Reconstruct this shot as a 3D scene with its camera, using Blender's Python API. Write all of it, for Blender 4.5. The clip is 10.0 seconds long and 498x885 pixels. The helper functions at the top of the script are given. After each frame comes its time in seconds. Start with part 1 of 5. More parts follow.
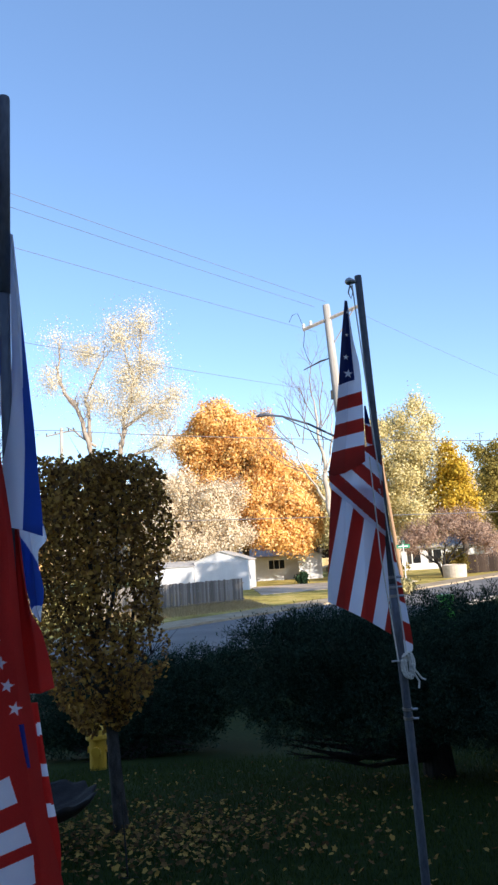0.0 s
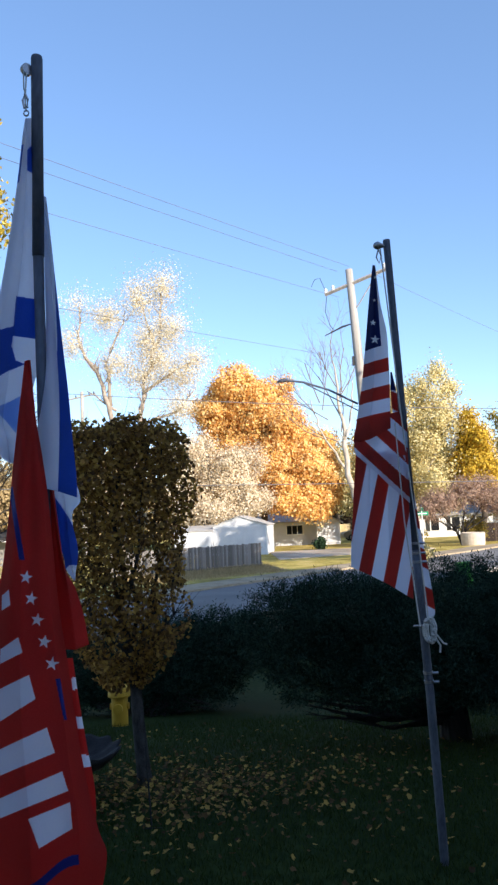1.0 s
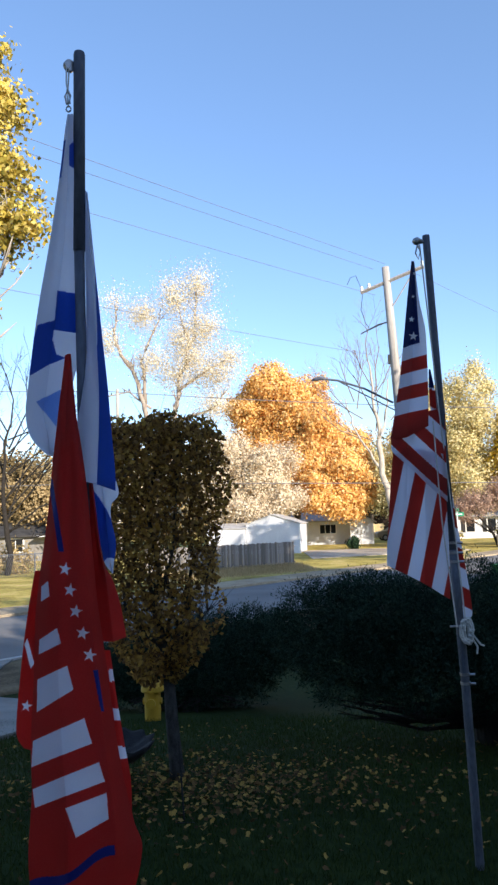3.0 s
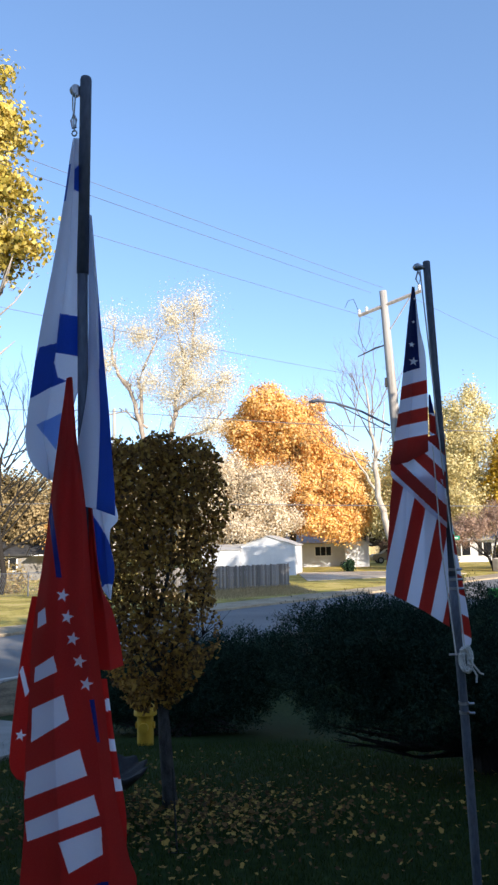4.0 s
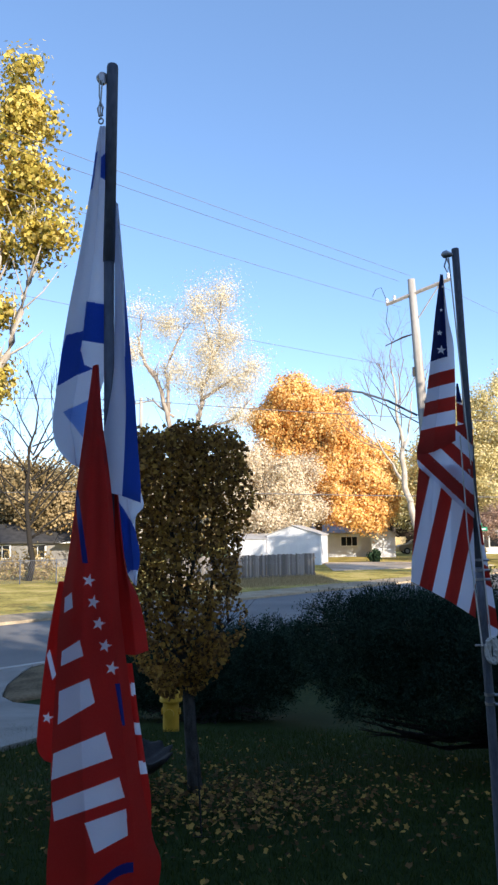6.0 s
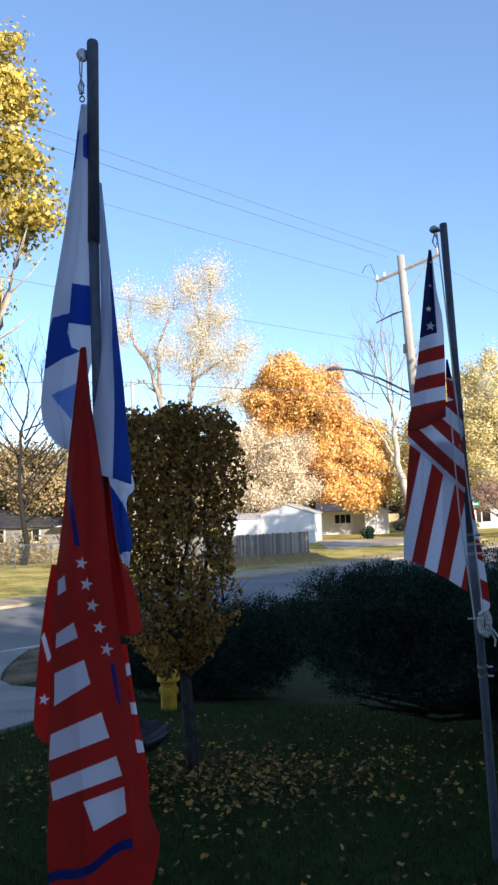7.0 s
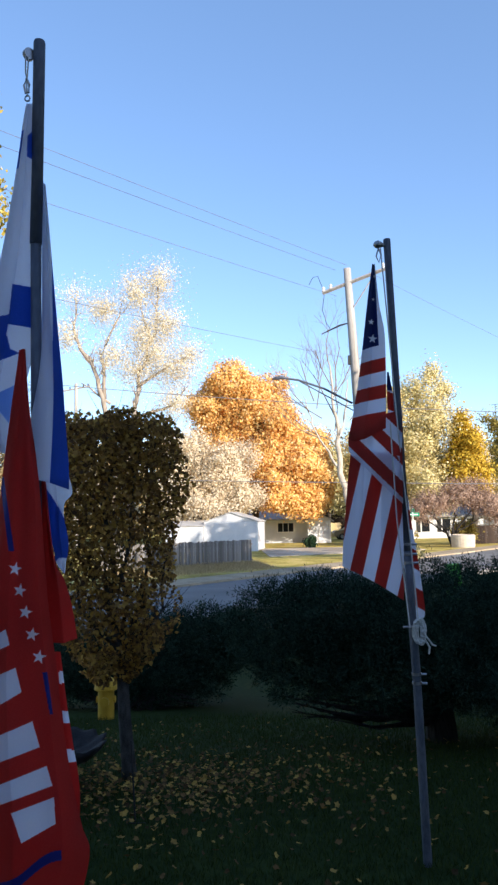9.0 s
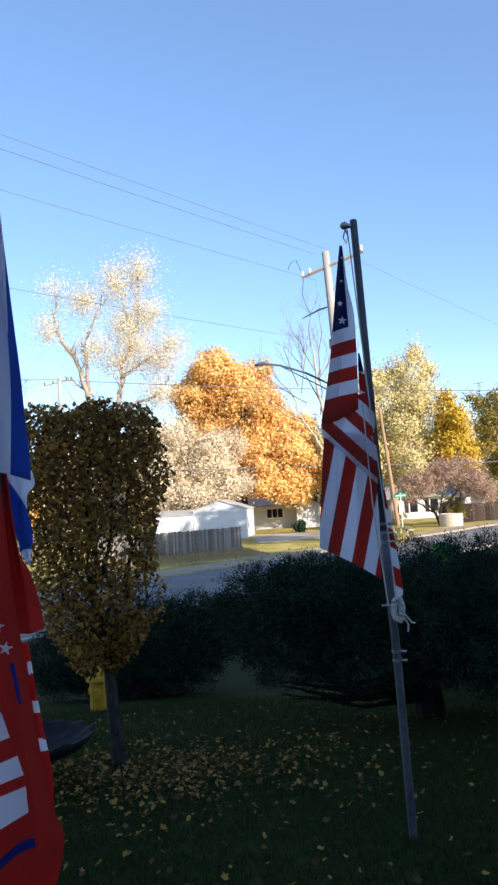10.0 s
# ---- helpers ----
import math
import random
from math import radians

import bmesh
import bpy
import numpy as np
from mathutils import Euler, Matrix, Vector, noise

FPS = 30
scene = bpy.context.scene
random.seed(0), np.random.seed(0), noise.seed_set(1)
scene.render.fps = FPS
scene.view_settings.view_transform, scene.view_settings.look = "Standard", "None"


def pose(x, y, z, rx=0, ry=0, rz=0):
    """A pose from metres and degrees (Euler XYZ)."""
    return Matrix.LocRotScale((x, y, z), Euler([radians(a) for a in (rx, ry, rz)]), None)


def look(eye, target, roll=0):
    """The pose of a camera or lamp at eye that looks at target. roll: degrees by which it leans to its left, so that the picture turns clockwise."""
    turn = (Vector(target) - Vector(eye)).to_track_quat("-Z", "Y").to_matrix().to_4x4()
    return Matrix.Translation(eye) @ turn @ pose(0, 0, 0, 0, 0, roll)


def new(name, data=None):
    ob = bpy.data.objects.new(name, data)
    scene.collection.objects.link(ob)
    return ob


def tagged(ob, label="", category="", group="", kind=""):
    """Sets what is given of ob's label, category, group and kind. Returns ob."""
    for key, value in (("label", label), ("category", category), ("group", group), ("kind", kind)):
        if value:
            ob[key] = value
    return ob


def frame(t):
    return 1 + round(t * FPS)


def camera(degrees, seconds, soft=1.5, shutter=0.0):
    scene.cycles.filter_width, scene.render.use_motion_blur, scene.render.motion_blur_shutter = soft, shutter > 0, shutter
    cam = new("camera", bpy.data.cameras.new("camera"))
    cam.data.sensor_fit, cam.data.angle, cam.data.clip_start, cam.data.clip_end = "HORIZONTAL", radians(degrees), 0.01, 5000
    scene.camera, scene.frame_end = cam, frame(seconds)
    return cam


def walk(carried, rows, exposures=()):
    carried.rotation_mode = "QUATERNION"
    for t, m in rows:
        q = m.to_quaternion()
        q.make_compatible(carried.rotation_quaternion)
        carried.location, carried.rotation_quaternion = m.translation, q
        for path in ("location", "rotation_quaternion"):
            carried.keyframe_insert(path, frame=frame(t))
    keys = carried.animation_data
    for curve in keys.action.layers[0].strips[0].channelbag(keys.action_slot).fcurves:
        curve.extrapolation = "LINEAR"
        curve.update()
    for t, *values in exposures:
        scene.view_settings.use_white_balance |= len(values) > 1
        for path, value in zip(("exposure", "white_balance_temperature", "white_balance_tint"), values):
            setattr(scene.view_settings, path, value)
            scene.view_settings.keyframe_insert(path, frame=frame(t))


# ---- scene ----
cam = camera(37.5, 10.0, soft=2.5)
PATH = [
    (0, (0.055, -0.009, 1.546), (0.091, 1.969, 1.84), -3.5),
    (0.5, (0.045, -0.041, 1.54), (0.127, 1.94, 1.801), -2.0),
    (1, (0.026, -0.021, 1.544), (0.005, 1.969, 1.748), -2.7),
    (1.5, (0.014, -0.006, 1.549), (-0.171, 1.973, 1.77), -3.1),
    (2, (0.025, -0.013, 1.55), (-0.108, 1.97, 1.774), -2.9),
    (2.2, (0.029, -0.019, 1.538), (-0.086, 1.966, 1.757), -2.9),
    (3.3, (0.012, -0.006, 1.537), (-0.103, 1.982, 1.721), -1.8),
    (3.5, (0.025, 0.007, 1.543), (-0.064, 2.005, 1.594), -4.0),
    (4, (0.001, 0.0, 1.551), (-0.099, 1.98, 1.81), -1.3),
    (4.5, (0.002, 0.0, 1.556), (-0.147, 1.971, 1.858), -1.3),
    (5, (0.005, 0.002, 1.55), (-0.14, 1.977, 1.825), -1.3),
    (5.5, (0.012, -0.005, 1.545), (-0.092, 1.976, 1.794), -1.1),
    (6, (0.004, 0.0, 1.547), (-0.168, 1.979, 1.779), -0.8),
    (6.2, (0.012, 0.008, 1.549), (-0.132, 1.997, 1.696), -2.7),
    (7.3, (0.007, -0.001, 1.542), (-0.148, 1.983, 1.739), -1.8),
    (7.5, (0.0, 0.0, 1.539), (-0.155, 1.983, 1.745), -1.9),
    (8, (0.004, -0.001, 1.538), (-0.173, 1.984, 1.708), -2.0),
    (8.5, (-0.004, 0.0, 1.556), (-0.139, 1.986, 1.752), -1.4),
    (9, (0.021, -0.004, 1.545), (0.018, 1.987, 1.739), -1.2),
    (9.5, (0.029, -0.006, 1.547), (0.094, 1.981, 1.762), -0.4),
    (10, (0.082, -0.008, 1.534), (0.113, 1.985, 1.692), -3.4),
]
walk(cam, [(t, look(eye, target, roll)) for t, eye, target, roll in PATH],
     exposures=[(0.0, 1.02, 5950, 13), (10.0, 1.02, 5950, 13)])

# ---- light ----
SUN_TURN, SUN_RISE = 140.0, 19.0
world = bpy.data.worlds.new("sky")
scene.world = world
world.use_nodes = True
_n = world.node_tree.nodes
_sky = _n.new("ShaderNodeTexSky")
_sky.sky_type = "NISHITA"
_sky.sun_disc = False
_sky.sun_elevation, _sky.sun_rotation = radians(SUN_RISE), radians(SUN_TURN)
_sky.altitude = 2000
_sky.air_density, _sky.dust_density, _sky.ozone_density = 1.0, 1.2, 0.5
_hue = _n.new("ShaderNodeHueSaturation")
_hue.inputs["Saturation"].default_value = 1.07
world.node_tree.links.new(_sky.outputs[0], _hue.inputs["Color"])
_air = _n.new("ShaderNodeMix")  # even blue of a clear dry autumn sky
_air.data_type = "RGBA"
_air.inputs[0].default_value = 0.25
_air.inputs[7].default_value = (0.98, 1.66, 2.80, 1)
world.node_tree.links.new(_hue.outputs[0], _air.inputs[6])
world.node_tree.links.new(_air.outputs[2], _n["Background"].inputs[0])
_n["Background"].inputs[1].default_value = 0.15
sun = new("sun", bpy.data.lights.new("sun", "SUN"))
sun.data.energy, sun.data.angle, sun.data.color = 4.4, radians(0.55), (1.0, 0.85, 0.64)
_v = Vector((math.sin(radians(SUN_TURN)) * math.cos(radians(SUN_RISE)), math.cos(radians(SUN_TURN)) * math.cos(radians(SUN_RISE)), math.sin(radians(SUN_RISE))))
sun.matrix_world = look(_v * 60, (0, 0, 0))


# ---- materials ----
def mat(name, a, b=None, rough=0.8, scale=6.0, bump=0.0, metal=0.0, island=False, objrand=False, through_light=0.0, detail=6.0, fine=None, stretch=(1, 1, 1), c=None, world_space=False):
    """A node material: a and b mixed by noise at two scales, or by island or object; some light may pass through."""
    m = bpy.data.materials.new(name)
    m.use_nodes = True
    nt = m.node_tree
    n, l = nt.nodes, nt.links
    bsdf = n["Principled BSDF"]
    bsdf.inputs["Roughness"].default_value, bsdf.inputs["Metallic"].default_value = rough, metal
    bsdf.inputs["Specular IOR Level"].default_value = 0.5 if rough < 0.5 else (0.08 if island or world_space else 0.25)
    b = b or a
    co = n.new("ShaderNodeTexCoord")
    mp = n.new("ShaderNodeMapping")
    mp.inputs["Scale"].default_value = stretch
    if world_space:
        geo0 = n.new("ShaderNodeNewGeometry")
        l.new(geo0.outputs["Position"], mp.inputs[0])
    else:
        l.new(co.outputs["Object"], mp.inputs[0])
    t1 = n.new("ShaderNodeTexNoise")
    t1.inputs["Scale"].default_value, t1.inputs["Detail"].default_value = scale, detail
    l.new(mp.outputs[0], t1.inputs[0])
    t2 = n.new("ShaderNodeTexNoise")
    t2.inputs["Scale"].default_value, t2.inputs["Detail"].default_value = fine or scale * 9, 4
    l.new(mp.outputs[0], t2.inputs[0])
    add = n.new("ShaderNodeMix")
    add.data_type = "FLOAT"
    add.inputs[0].default_value = 0.4
    l.new(t1.outputs[0], add.inputs[2])
    l.new(t2.outputs[0], add.inputs[3])
    fac = add.outputs[0]
    if island or objrand:
        if island:
            src = n.new("ShaderNodeNewGeometry").outputs["Random Per Island"]
        else:
            src = n.new("ShaderNodeObjectInfo").outputs["Random"]
        mx = n.new("ShaderNodeMix")
        mx.data_type = "FLOAT"
        mx.inputs[0].default_value = (0.36 if world_space else 0.7) if island else 0.5
        l.new(fac, mx.inputs[2])
        l.new(src, mx.inputs[3])
        fac = mx.outputs[0]
    ramp = n.new("ShaderNodeValToRGB")
    lo, hi = (0.30, 0.70) if island and world_space else (0.15, 0.85) if island else (0.36, 0.66)
    ramp.color_ramp.elements[0].position, ramp.color_ramp.elements[1].position = lo, hi
    ramp.color_ramp.elements[0].color, ramp.color_ramp.elements[1].color = (*a, 1), (*b, 1)
    if c:
        e = ramp.color_ramp.elements.new(0.5)
        e.color = (*c, 1)
    l.new(fac, ramp.inputs[0])
    l.new(ramp.outputs[0], bsdf.inputs["Base Color"])
    if bump:
        bp = n.new("ShaderNodeBump")
        bp.inputs["Strength"].default_value, bp.inputs["Distance"].default_value = min(1, bump), 0.02
        l.new(add.outputs[0], bp.inputs["Height"])
        l.new(bp.outputs[0], bsdf.inputs["Normal"])
    if through_light:
        tr = n.new("ShaderNodeBsdfTranslucent")
        ms = n.new("ShaderNodeMixShader")
        ms.inputs[0].default_value = through_light
        l.new(ramp.outputs[0], tr.inputs[0])
        l.new(bsdf.outputs[0], ms.inputs[1])
        l.new(tr.outputs[0], ms.inputs[2])
        l.new(ms.outputs[0], n["Material Output"].inputs[0])
    return m


# Greens set darker than real grass, which deepens the lawn's shade.
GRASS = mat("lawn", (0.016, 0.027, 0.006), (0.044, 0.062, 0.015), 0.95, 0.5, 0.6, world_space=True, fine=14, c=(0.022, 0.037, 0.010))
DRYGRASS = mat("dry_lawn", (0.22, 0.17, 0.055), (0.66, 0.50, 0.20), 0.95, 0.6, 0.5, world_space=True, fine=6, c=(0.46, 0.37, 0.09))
# Blades are darkened with the lawn, shade put into their green.
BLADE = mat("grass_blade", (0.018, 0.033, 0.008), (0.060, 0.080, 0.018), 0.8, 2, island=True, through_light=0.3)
KERB = mat("pale_kerb_concrete", (0.36, 0.35, 0.33), (0.52, 0.50, 0.47), 0.9, 1.2, 0.3, world_space=True, fine=60)
ASPHALT = mat("asphalt", (0.17, 0.168, 0.165), (0.28, 0.272, 0.26), 0.9, 0.3, 0.4, world_space=True, fine=40)
CONCRETE = mat("concrete", (0.20, 0.195, 0.185), (0.31, 0.30, 0.28), 0.9, 1.2, 0.3, world_space=True, fine=60)
SAND = mat("sandy_verge", (0.30, 0.23, 0.15), (0.52, 0.43, 0.30), 0.95, 0.8, 0.5, world_space=True, fine=12)
GRAVEL = mat("leaf_strewn_gravel", (0.34, 0.28, 0.21), (0.60, 0.53, 0.43), 0.95, 0.5, 0.5, world_space=True, fine=8, c=(0.46, 0.39, 0.30))
DIRT = mat("leaf_verge", (0.06, 0.048, 0.03), (0.22, 0.165, 0.10), 0.95, 1.5, 0.8, world_space=True, fine=18)
BARK = mat("bark", (0.05, 0.04, 0.03), (0.15, 0.125, 0.10), 0.95, 5, 0.8, stretch=(3, 3, 0.6))
DARKBARK = mat("dark_bark", (0.013, 0.011, 0.010), (0.042, 0.037, 0.032), 0.95, 14, 0.9, stretch=(3, 3, 0.6))
PALEBARK = mat("pale_bark", (0.30, 0.26, 0.21), (0.58, 0.52, 0.44), 0.9, 2.5, 0.5, stretch=(2, 2, 0.6))
GREYBARK = mat("grey_bark", (0.20, 0.165, 0.135), (0.42, 0.36, 0.30), 0.9, 2.5, 0.5, stretch=(2, 2, 0.6))
GREYTRUNK = mat("mottled_grey_bark", (0.020, 0.019, 0.018), (0.085, 0.082, 0.078), 0.95, 14, 0.8, stretch=(2, 2, 0.8))
POLEWOOD = mat("weathered_pole_wood", (0.27, 0.25, 0.225), (0.52, 0.49, 0.45), 0.85, 3, 0.5, stretch=(5, 5, 0.25))
GALV = mat("galvanised_steel", (0.07, 0.08, 0.105), (0.15, 0.165, 0.20), 0.5, 14, 0.08, metal=0.2, stretch=(1, 1, 0.3))
CHROME = mat("zinc_hardware", (0.26, 0.26, 0.27), (0.42, 0.42, 0.43), 0.35, 30, 0, metal=0.9)
ROPE = mat("white_rope", (0.55, 0.54, 0.5), (0.75, 0.74, 0.7), 0.9, 120, 0.4)
BLACKMETAL = mat("dark_iron", (0.015, 0.015, 0.016), (0.035, 0.035, 0.036), 0.6, 20, 0.2)
# White with a blue tint that stands for skylight coming through the cloth.
WHITECLOTH = mat("white_cloth", (0.80, 0.83, 0.92), (0.86, 0.88, 0.95), 0.75, 5, 0.04, through_light=0.8, fine=300)
BLUECLOTH = mat("blue_cloth", (0.085, 0.18, 0.54), (0.11, 0.215, 0.62), 0.7, 5, 0.04, through_light=0.8, fine=300)
NAVYCLOTH = mat("navy_cloth", (0.035, 0.055, 0.20), (0.045, 0.07, 0.26), 0.75, 5, 0.04, through_light=0.8, fine=300)
REDCLOTH = mat("red_cloth", (0.60, 0.085, 0.075), (0.68, 0.11, 0.095), 0.7, 5, 0.04, through_light=0.8, fine=300)
STRIPERED = mat("stripe_red_cloth", (0.52, 0.095, 0.08), (0.62, 0.13, 0.10), 0.75, 5, 0.04, through_light=0.8, fine=300)
PALEBLUE = mat("show_through_blue_cloth", (0.34, 0.48, 0.80), (0.42, 0.56, 0.86), 0.75, 5, 0.04, through_light=0.8, fine=300)
PRINTBLUE = mat("printed_blue", (0.02, 0.025, 0.20), (0.03, 0.035, 0.26), 0.75, 5, through_light=0.3)
HYDRANT = mat("yellow_paint", (0.52, 0.30, 0.03), (0.60, 0.35, 0.03), 0.5, 8, 0.15)
WHITESIDING = mat("white_siding", (0.58, 0.59, 0.62), (0.70, 0.71, 0.73), 0.6, 1.5, 0.05)
GREYSIDING = mat("grey_siding", (0.36, 0.35, 0.34), (0.48, 0.47, 0.45), 0.7, 1.2, 0.05)
SHINGLE = mat("grey_shingle", (0.20, 0.195, 0.19), (0.36, 0.35, 0.34), 0.95, 2.2, 0.5, fine=40)
PALESHINGLE = mat("pale_shingle", (0.34, 0.33, 0.32), (0.52, 0.51, 0.50), 0.95, 2.2, 0.4, fine=40)
FENCEWOOD = mat("grey_fence_wood", (0.15, 0.137, 0.125), (0.28, 0.26, 0.245), 0.9, 2, 0.4, objrand=True, stretch=(6, 6, 0.5))
PALEWOOD = mat("new_fence_wood", (0.52, 0.40, 0.20), (0.66, 0.53, 0.30), 0.8, 2, 0.2, objrand=True, stretch=(6, 6, 0.5))
# Brown wood with the street fence's shade put into its colour.
BROWNWALL = mat("shade_darkened_brown_wood", (0.03, 0.02, 0.016), (0.06, 0.042, 0.032), 0.9, 2, 0.3, objrand=True)
DARKGLASS = mat("window_glass", (0.012, 0.014, 0.016), (0.02, 0.022, 0.026), 0.06, 2)
WHITETRIM = mat("white_trim", (0.72, 0.72, 0.71), (0.8, 0.8, 0.79), 0.5, 4)
TERRA = mat("pale_planter", (0.46, 0.40, 0.32), (0.62, 0.55, 0.45), 0.9, 4, 0.3)
SIGNGREEN = mat("sign_green", (0.0, 0.22, 0.10), (0.01, 0.28, 0.14), 0.4, 5)
CARPAINT = mat("tan_car_paint", (0.20, 0.16, 0.11), (0.25, 0.20, 0.14), 0.3, 3, metal=0.4)
RUBBER = mat("tyre_rubber", (0.015, 0.015, 0.015), (0.03, 0.03, 0.03), 0.8, 20)
WIRE = mat("wire", (0.14, 0.14, 0.15), (0.2, 0.2, 0.21), 0.6, 5)
TWIG = mat("twig", (0.15, 0.115, 0.09), (0.30, 0.24, 0.19), 0.9, 3)
CABLE = mat("cable", (0.03, 0.03, 0.03), (0.05, 0.05, 0.05), 0.7, 5)
JUNIPER = mat("juniper_needles", (0.008, 0.020, 0.014), (0.060, 0.095, 0.062), 0.9, 4.5, island=True, through_light=0.12, c=(0.020, 0.044, 0.028), world_space=True, fine=16)
HEDGE = mat("olive_brown_leaf", (0.09, 0.052, 0.030), (0.64, 0.40, 0.085), 0.65, 3, island=True, through_light=0.48, c=(0.37, 0.21, 0.065))
ORANGELEAF = mat("orange_leaf", (0.64, 0.31, 0.075), (0.95, 0.74, 0.38), 0.7, 0.22, island=True, through_light=0.3, c=(0.87, 0.55, 0.17), world_space=True, fine=0.9)
TANLEAF = mat("tan_leaf", (0.58, 0.47, 0.32), (0.90, 0.81, 0.65), 0.8, 0.3, island=True, through_light=0.28, c=(0.77, 0.66, 0.48), world_space=True, fine=0.8)
PALELEAF = mat("pale_yellow_leaf", (0.56, 0.48, 0.32), (0.88, 0.81, 0.65), 0.7, 0.3, island=True, through_light=0.3, c=(0.75, 0.66, 0.47), world_space=True, fine=0.8)
YELLOWGREEN = mat("yellow_green_leaf", (0.40, 0.34, 0.13), (0.86, 0.76, 0.46), 0.7, 0.25, island=True, through_light=0.32, c=(0.70, 0.60, 0.29), world_space=True, fine=0.7)
GOLDLEAF = mat("gold_leaf", (0.36, 0.24, 0.025), (0.80, 0.58, 0.10), 0.6, 0.4, island=True, through_light=0.38, c=(0.62, 0.42, 0.04), world_space=True, fine=1.2)
OLIVELEAF = mat("olive_leaf", (0.18, 0.15, 0.04), (0.60, 0.48, 0.14), 0.7, 0.3, island=True, through_light=0.5, c=(0.34, 0.27, 0.07), world_space=True, fine=0.8)
REDTWIG = mat("reddish_twig", (0.26, 0.165, 0.12), (0.56, 0.40, 0.30), 0.9, 1, island=True, through_light=0.15)
CONIFER = mat("conifer", (0.012, 0.03, 0.016), (0.04, 0.07, 0.035), 0.8, 1, island=True, through_light=0.1)
FALLEN = mat("fallen_leaf", (0.055, 0.036, 0.018), (0.48, 0.31, 0.075), 0.85, 20, island=True, through_light=0.2, c=(0.17, 0.10, 0.038))
WOODS = mat("far_wood_leaf", (0.16, 0.12, 0.05), (0.55, 0.43, 0.22), 0.9, 0.05, island=True, through_light=0.2, c=(0.36, 0.27, 0.12), world_space=True, fine=0.2)
BROWNLEAF = mat("brown_leaf", (0.10, 0.08, 0.04), (0.50, 0.38, 0.20), 0.9, 0.2, island=True, through_light=0.2, c=(0.26, 0.19, 0.09), world_space=True, fine=0.7)
SYCAMORE = mat("sycamore_leaf", (0.11, 0.11, 0.025), (0.86, 0.70, 0.24), 0.6, 0.6, island=True, through_light=0.35, c=(0.60, 0.46, 0.08), world_space=True, fine=2.0)
# Wall of the unseen house, made pale to bounce fill light onto the flags.
PALEWALL = mat("pale_fill_wall", (0.66, 0.65, 0.62), (0.76, 0.75, 0.73), 0.8, 2, 0.3)


# ---- building helpers ----
def part(name, bm, material, parent=None, label="", smooth=False):
    me = bpy.data.meshes.new(name)
    if isinstance(bm, bmesh.types.BMesh):
        bm.to_mesh(me)
        bm.free()
    else:
        verts, faces = bm
        me.from_pydata(verts, [], faces)
    for m in material if isinstance(material, (list, tuple)) else [material]:
        me.materials.append(m)
    if smooth:
        me.polygons.foreach_set("use_smooth", [True] * len(me.polygons))
    ob = new(name, me)
    if parent:
        ob.parent = parent
    if label:
        tagged(ob, label)
    return ob


def thing(name, label, category, at=(0, 0, 0), turn=0.0, group="", kind=""):
    ob = new(name)
    ob.matrix_world = pose(*at, 0, 0, turn)
    ob.empty_display_size = 0.1
    return tagged(ob, label, category, group, kind)


def box(bm, x0, x1, y0, y1, z0, z1, bevel=0.0):
    r = bmesh.ops.create_cube(bm, size=1, matrix=Matrix.Translation(((x0 + x1) / 2, (y0 + y1) / 2, (z0 + z1) / 2)) @ Matrix.Diagonal((x1 - x0, y1 - y0, z1 - z0, 1)))
    if bevel:
        es = list({e for v in r["verts"] for e in v.link_edges})
        bmesh.ops.bevel(bm, geom=es, offset=bevel, segments=2, profile=0.5, affect="EDGES")
    return bm


def boxed(*a, bevel=0.0):
    return box(bmesh.new(), *a, bevel=bevel)


def tube(points, radii, sides=8, bm=None, caps=True):
    """A tapered tube through the points."""
    bm = bm or bmesh.new()
    pts = [Vector(p) for p in points]
    if not isinstance(radii, (list, tuple)):
        radii = [radii] * len(pts)
    rings = []
    ref = Vector((0, 0, 1))
    for i, p in enumerate(pts):
        d = (pts[min(i + 1, len(pts) - 1)] - pts[max(i - 1, 0)]).normalized()
        a = d.cross(ref if abs(d.dot(ref)) < 0.95 else Vector((1, 0, 0))).normalized()
        b = d.cross(a)
        rings.append([bm.verts.new(p + (a * math.cos(k * math.tau / sides) + b * math.sin(k * math.tau / sides)) * radii[i]) for k in range(sides)])
    for r, s in zip(rings, rings[1:]):
        for k in range(sides):
            bm.faces.new((r[k], r[(k + 1) % sides], s[(k + 1) % sides], s[k]))
    if caps:
        bm.faces.new(rings[0][::-1])
        bm.faces.new(rings[-1])
    return bm


def lathe(profile, sides=20, bm=None):
    """A turned body from (radius, height) pairs."""
    bm = bm or bmesh.new()
    rings = [[bm.verts.new((r * math.cos(k * math.tau / sides), r * math.sin(k * math.tau / sides), z)) for k in range(sides)] for r, z in profile]
    for r, s in zip(rings, rings[1:]):
        for k in range(sides):
            bm.faces.new((r[k], r[(k + 1) % sides], s[(k + 1) % sides], s[k]))
    bm.faces.new(rings[0][::-1])
    bm.faces.new(rings[-1])
    return bm


rng = np.random.default_rng(7)


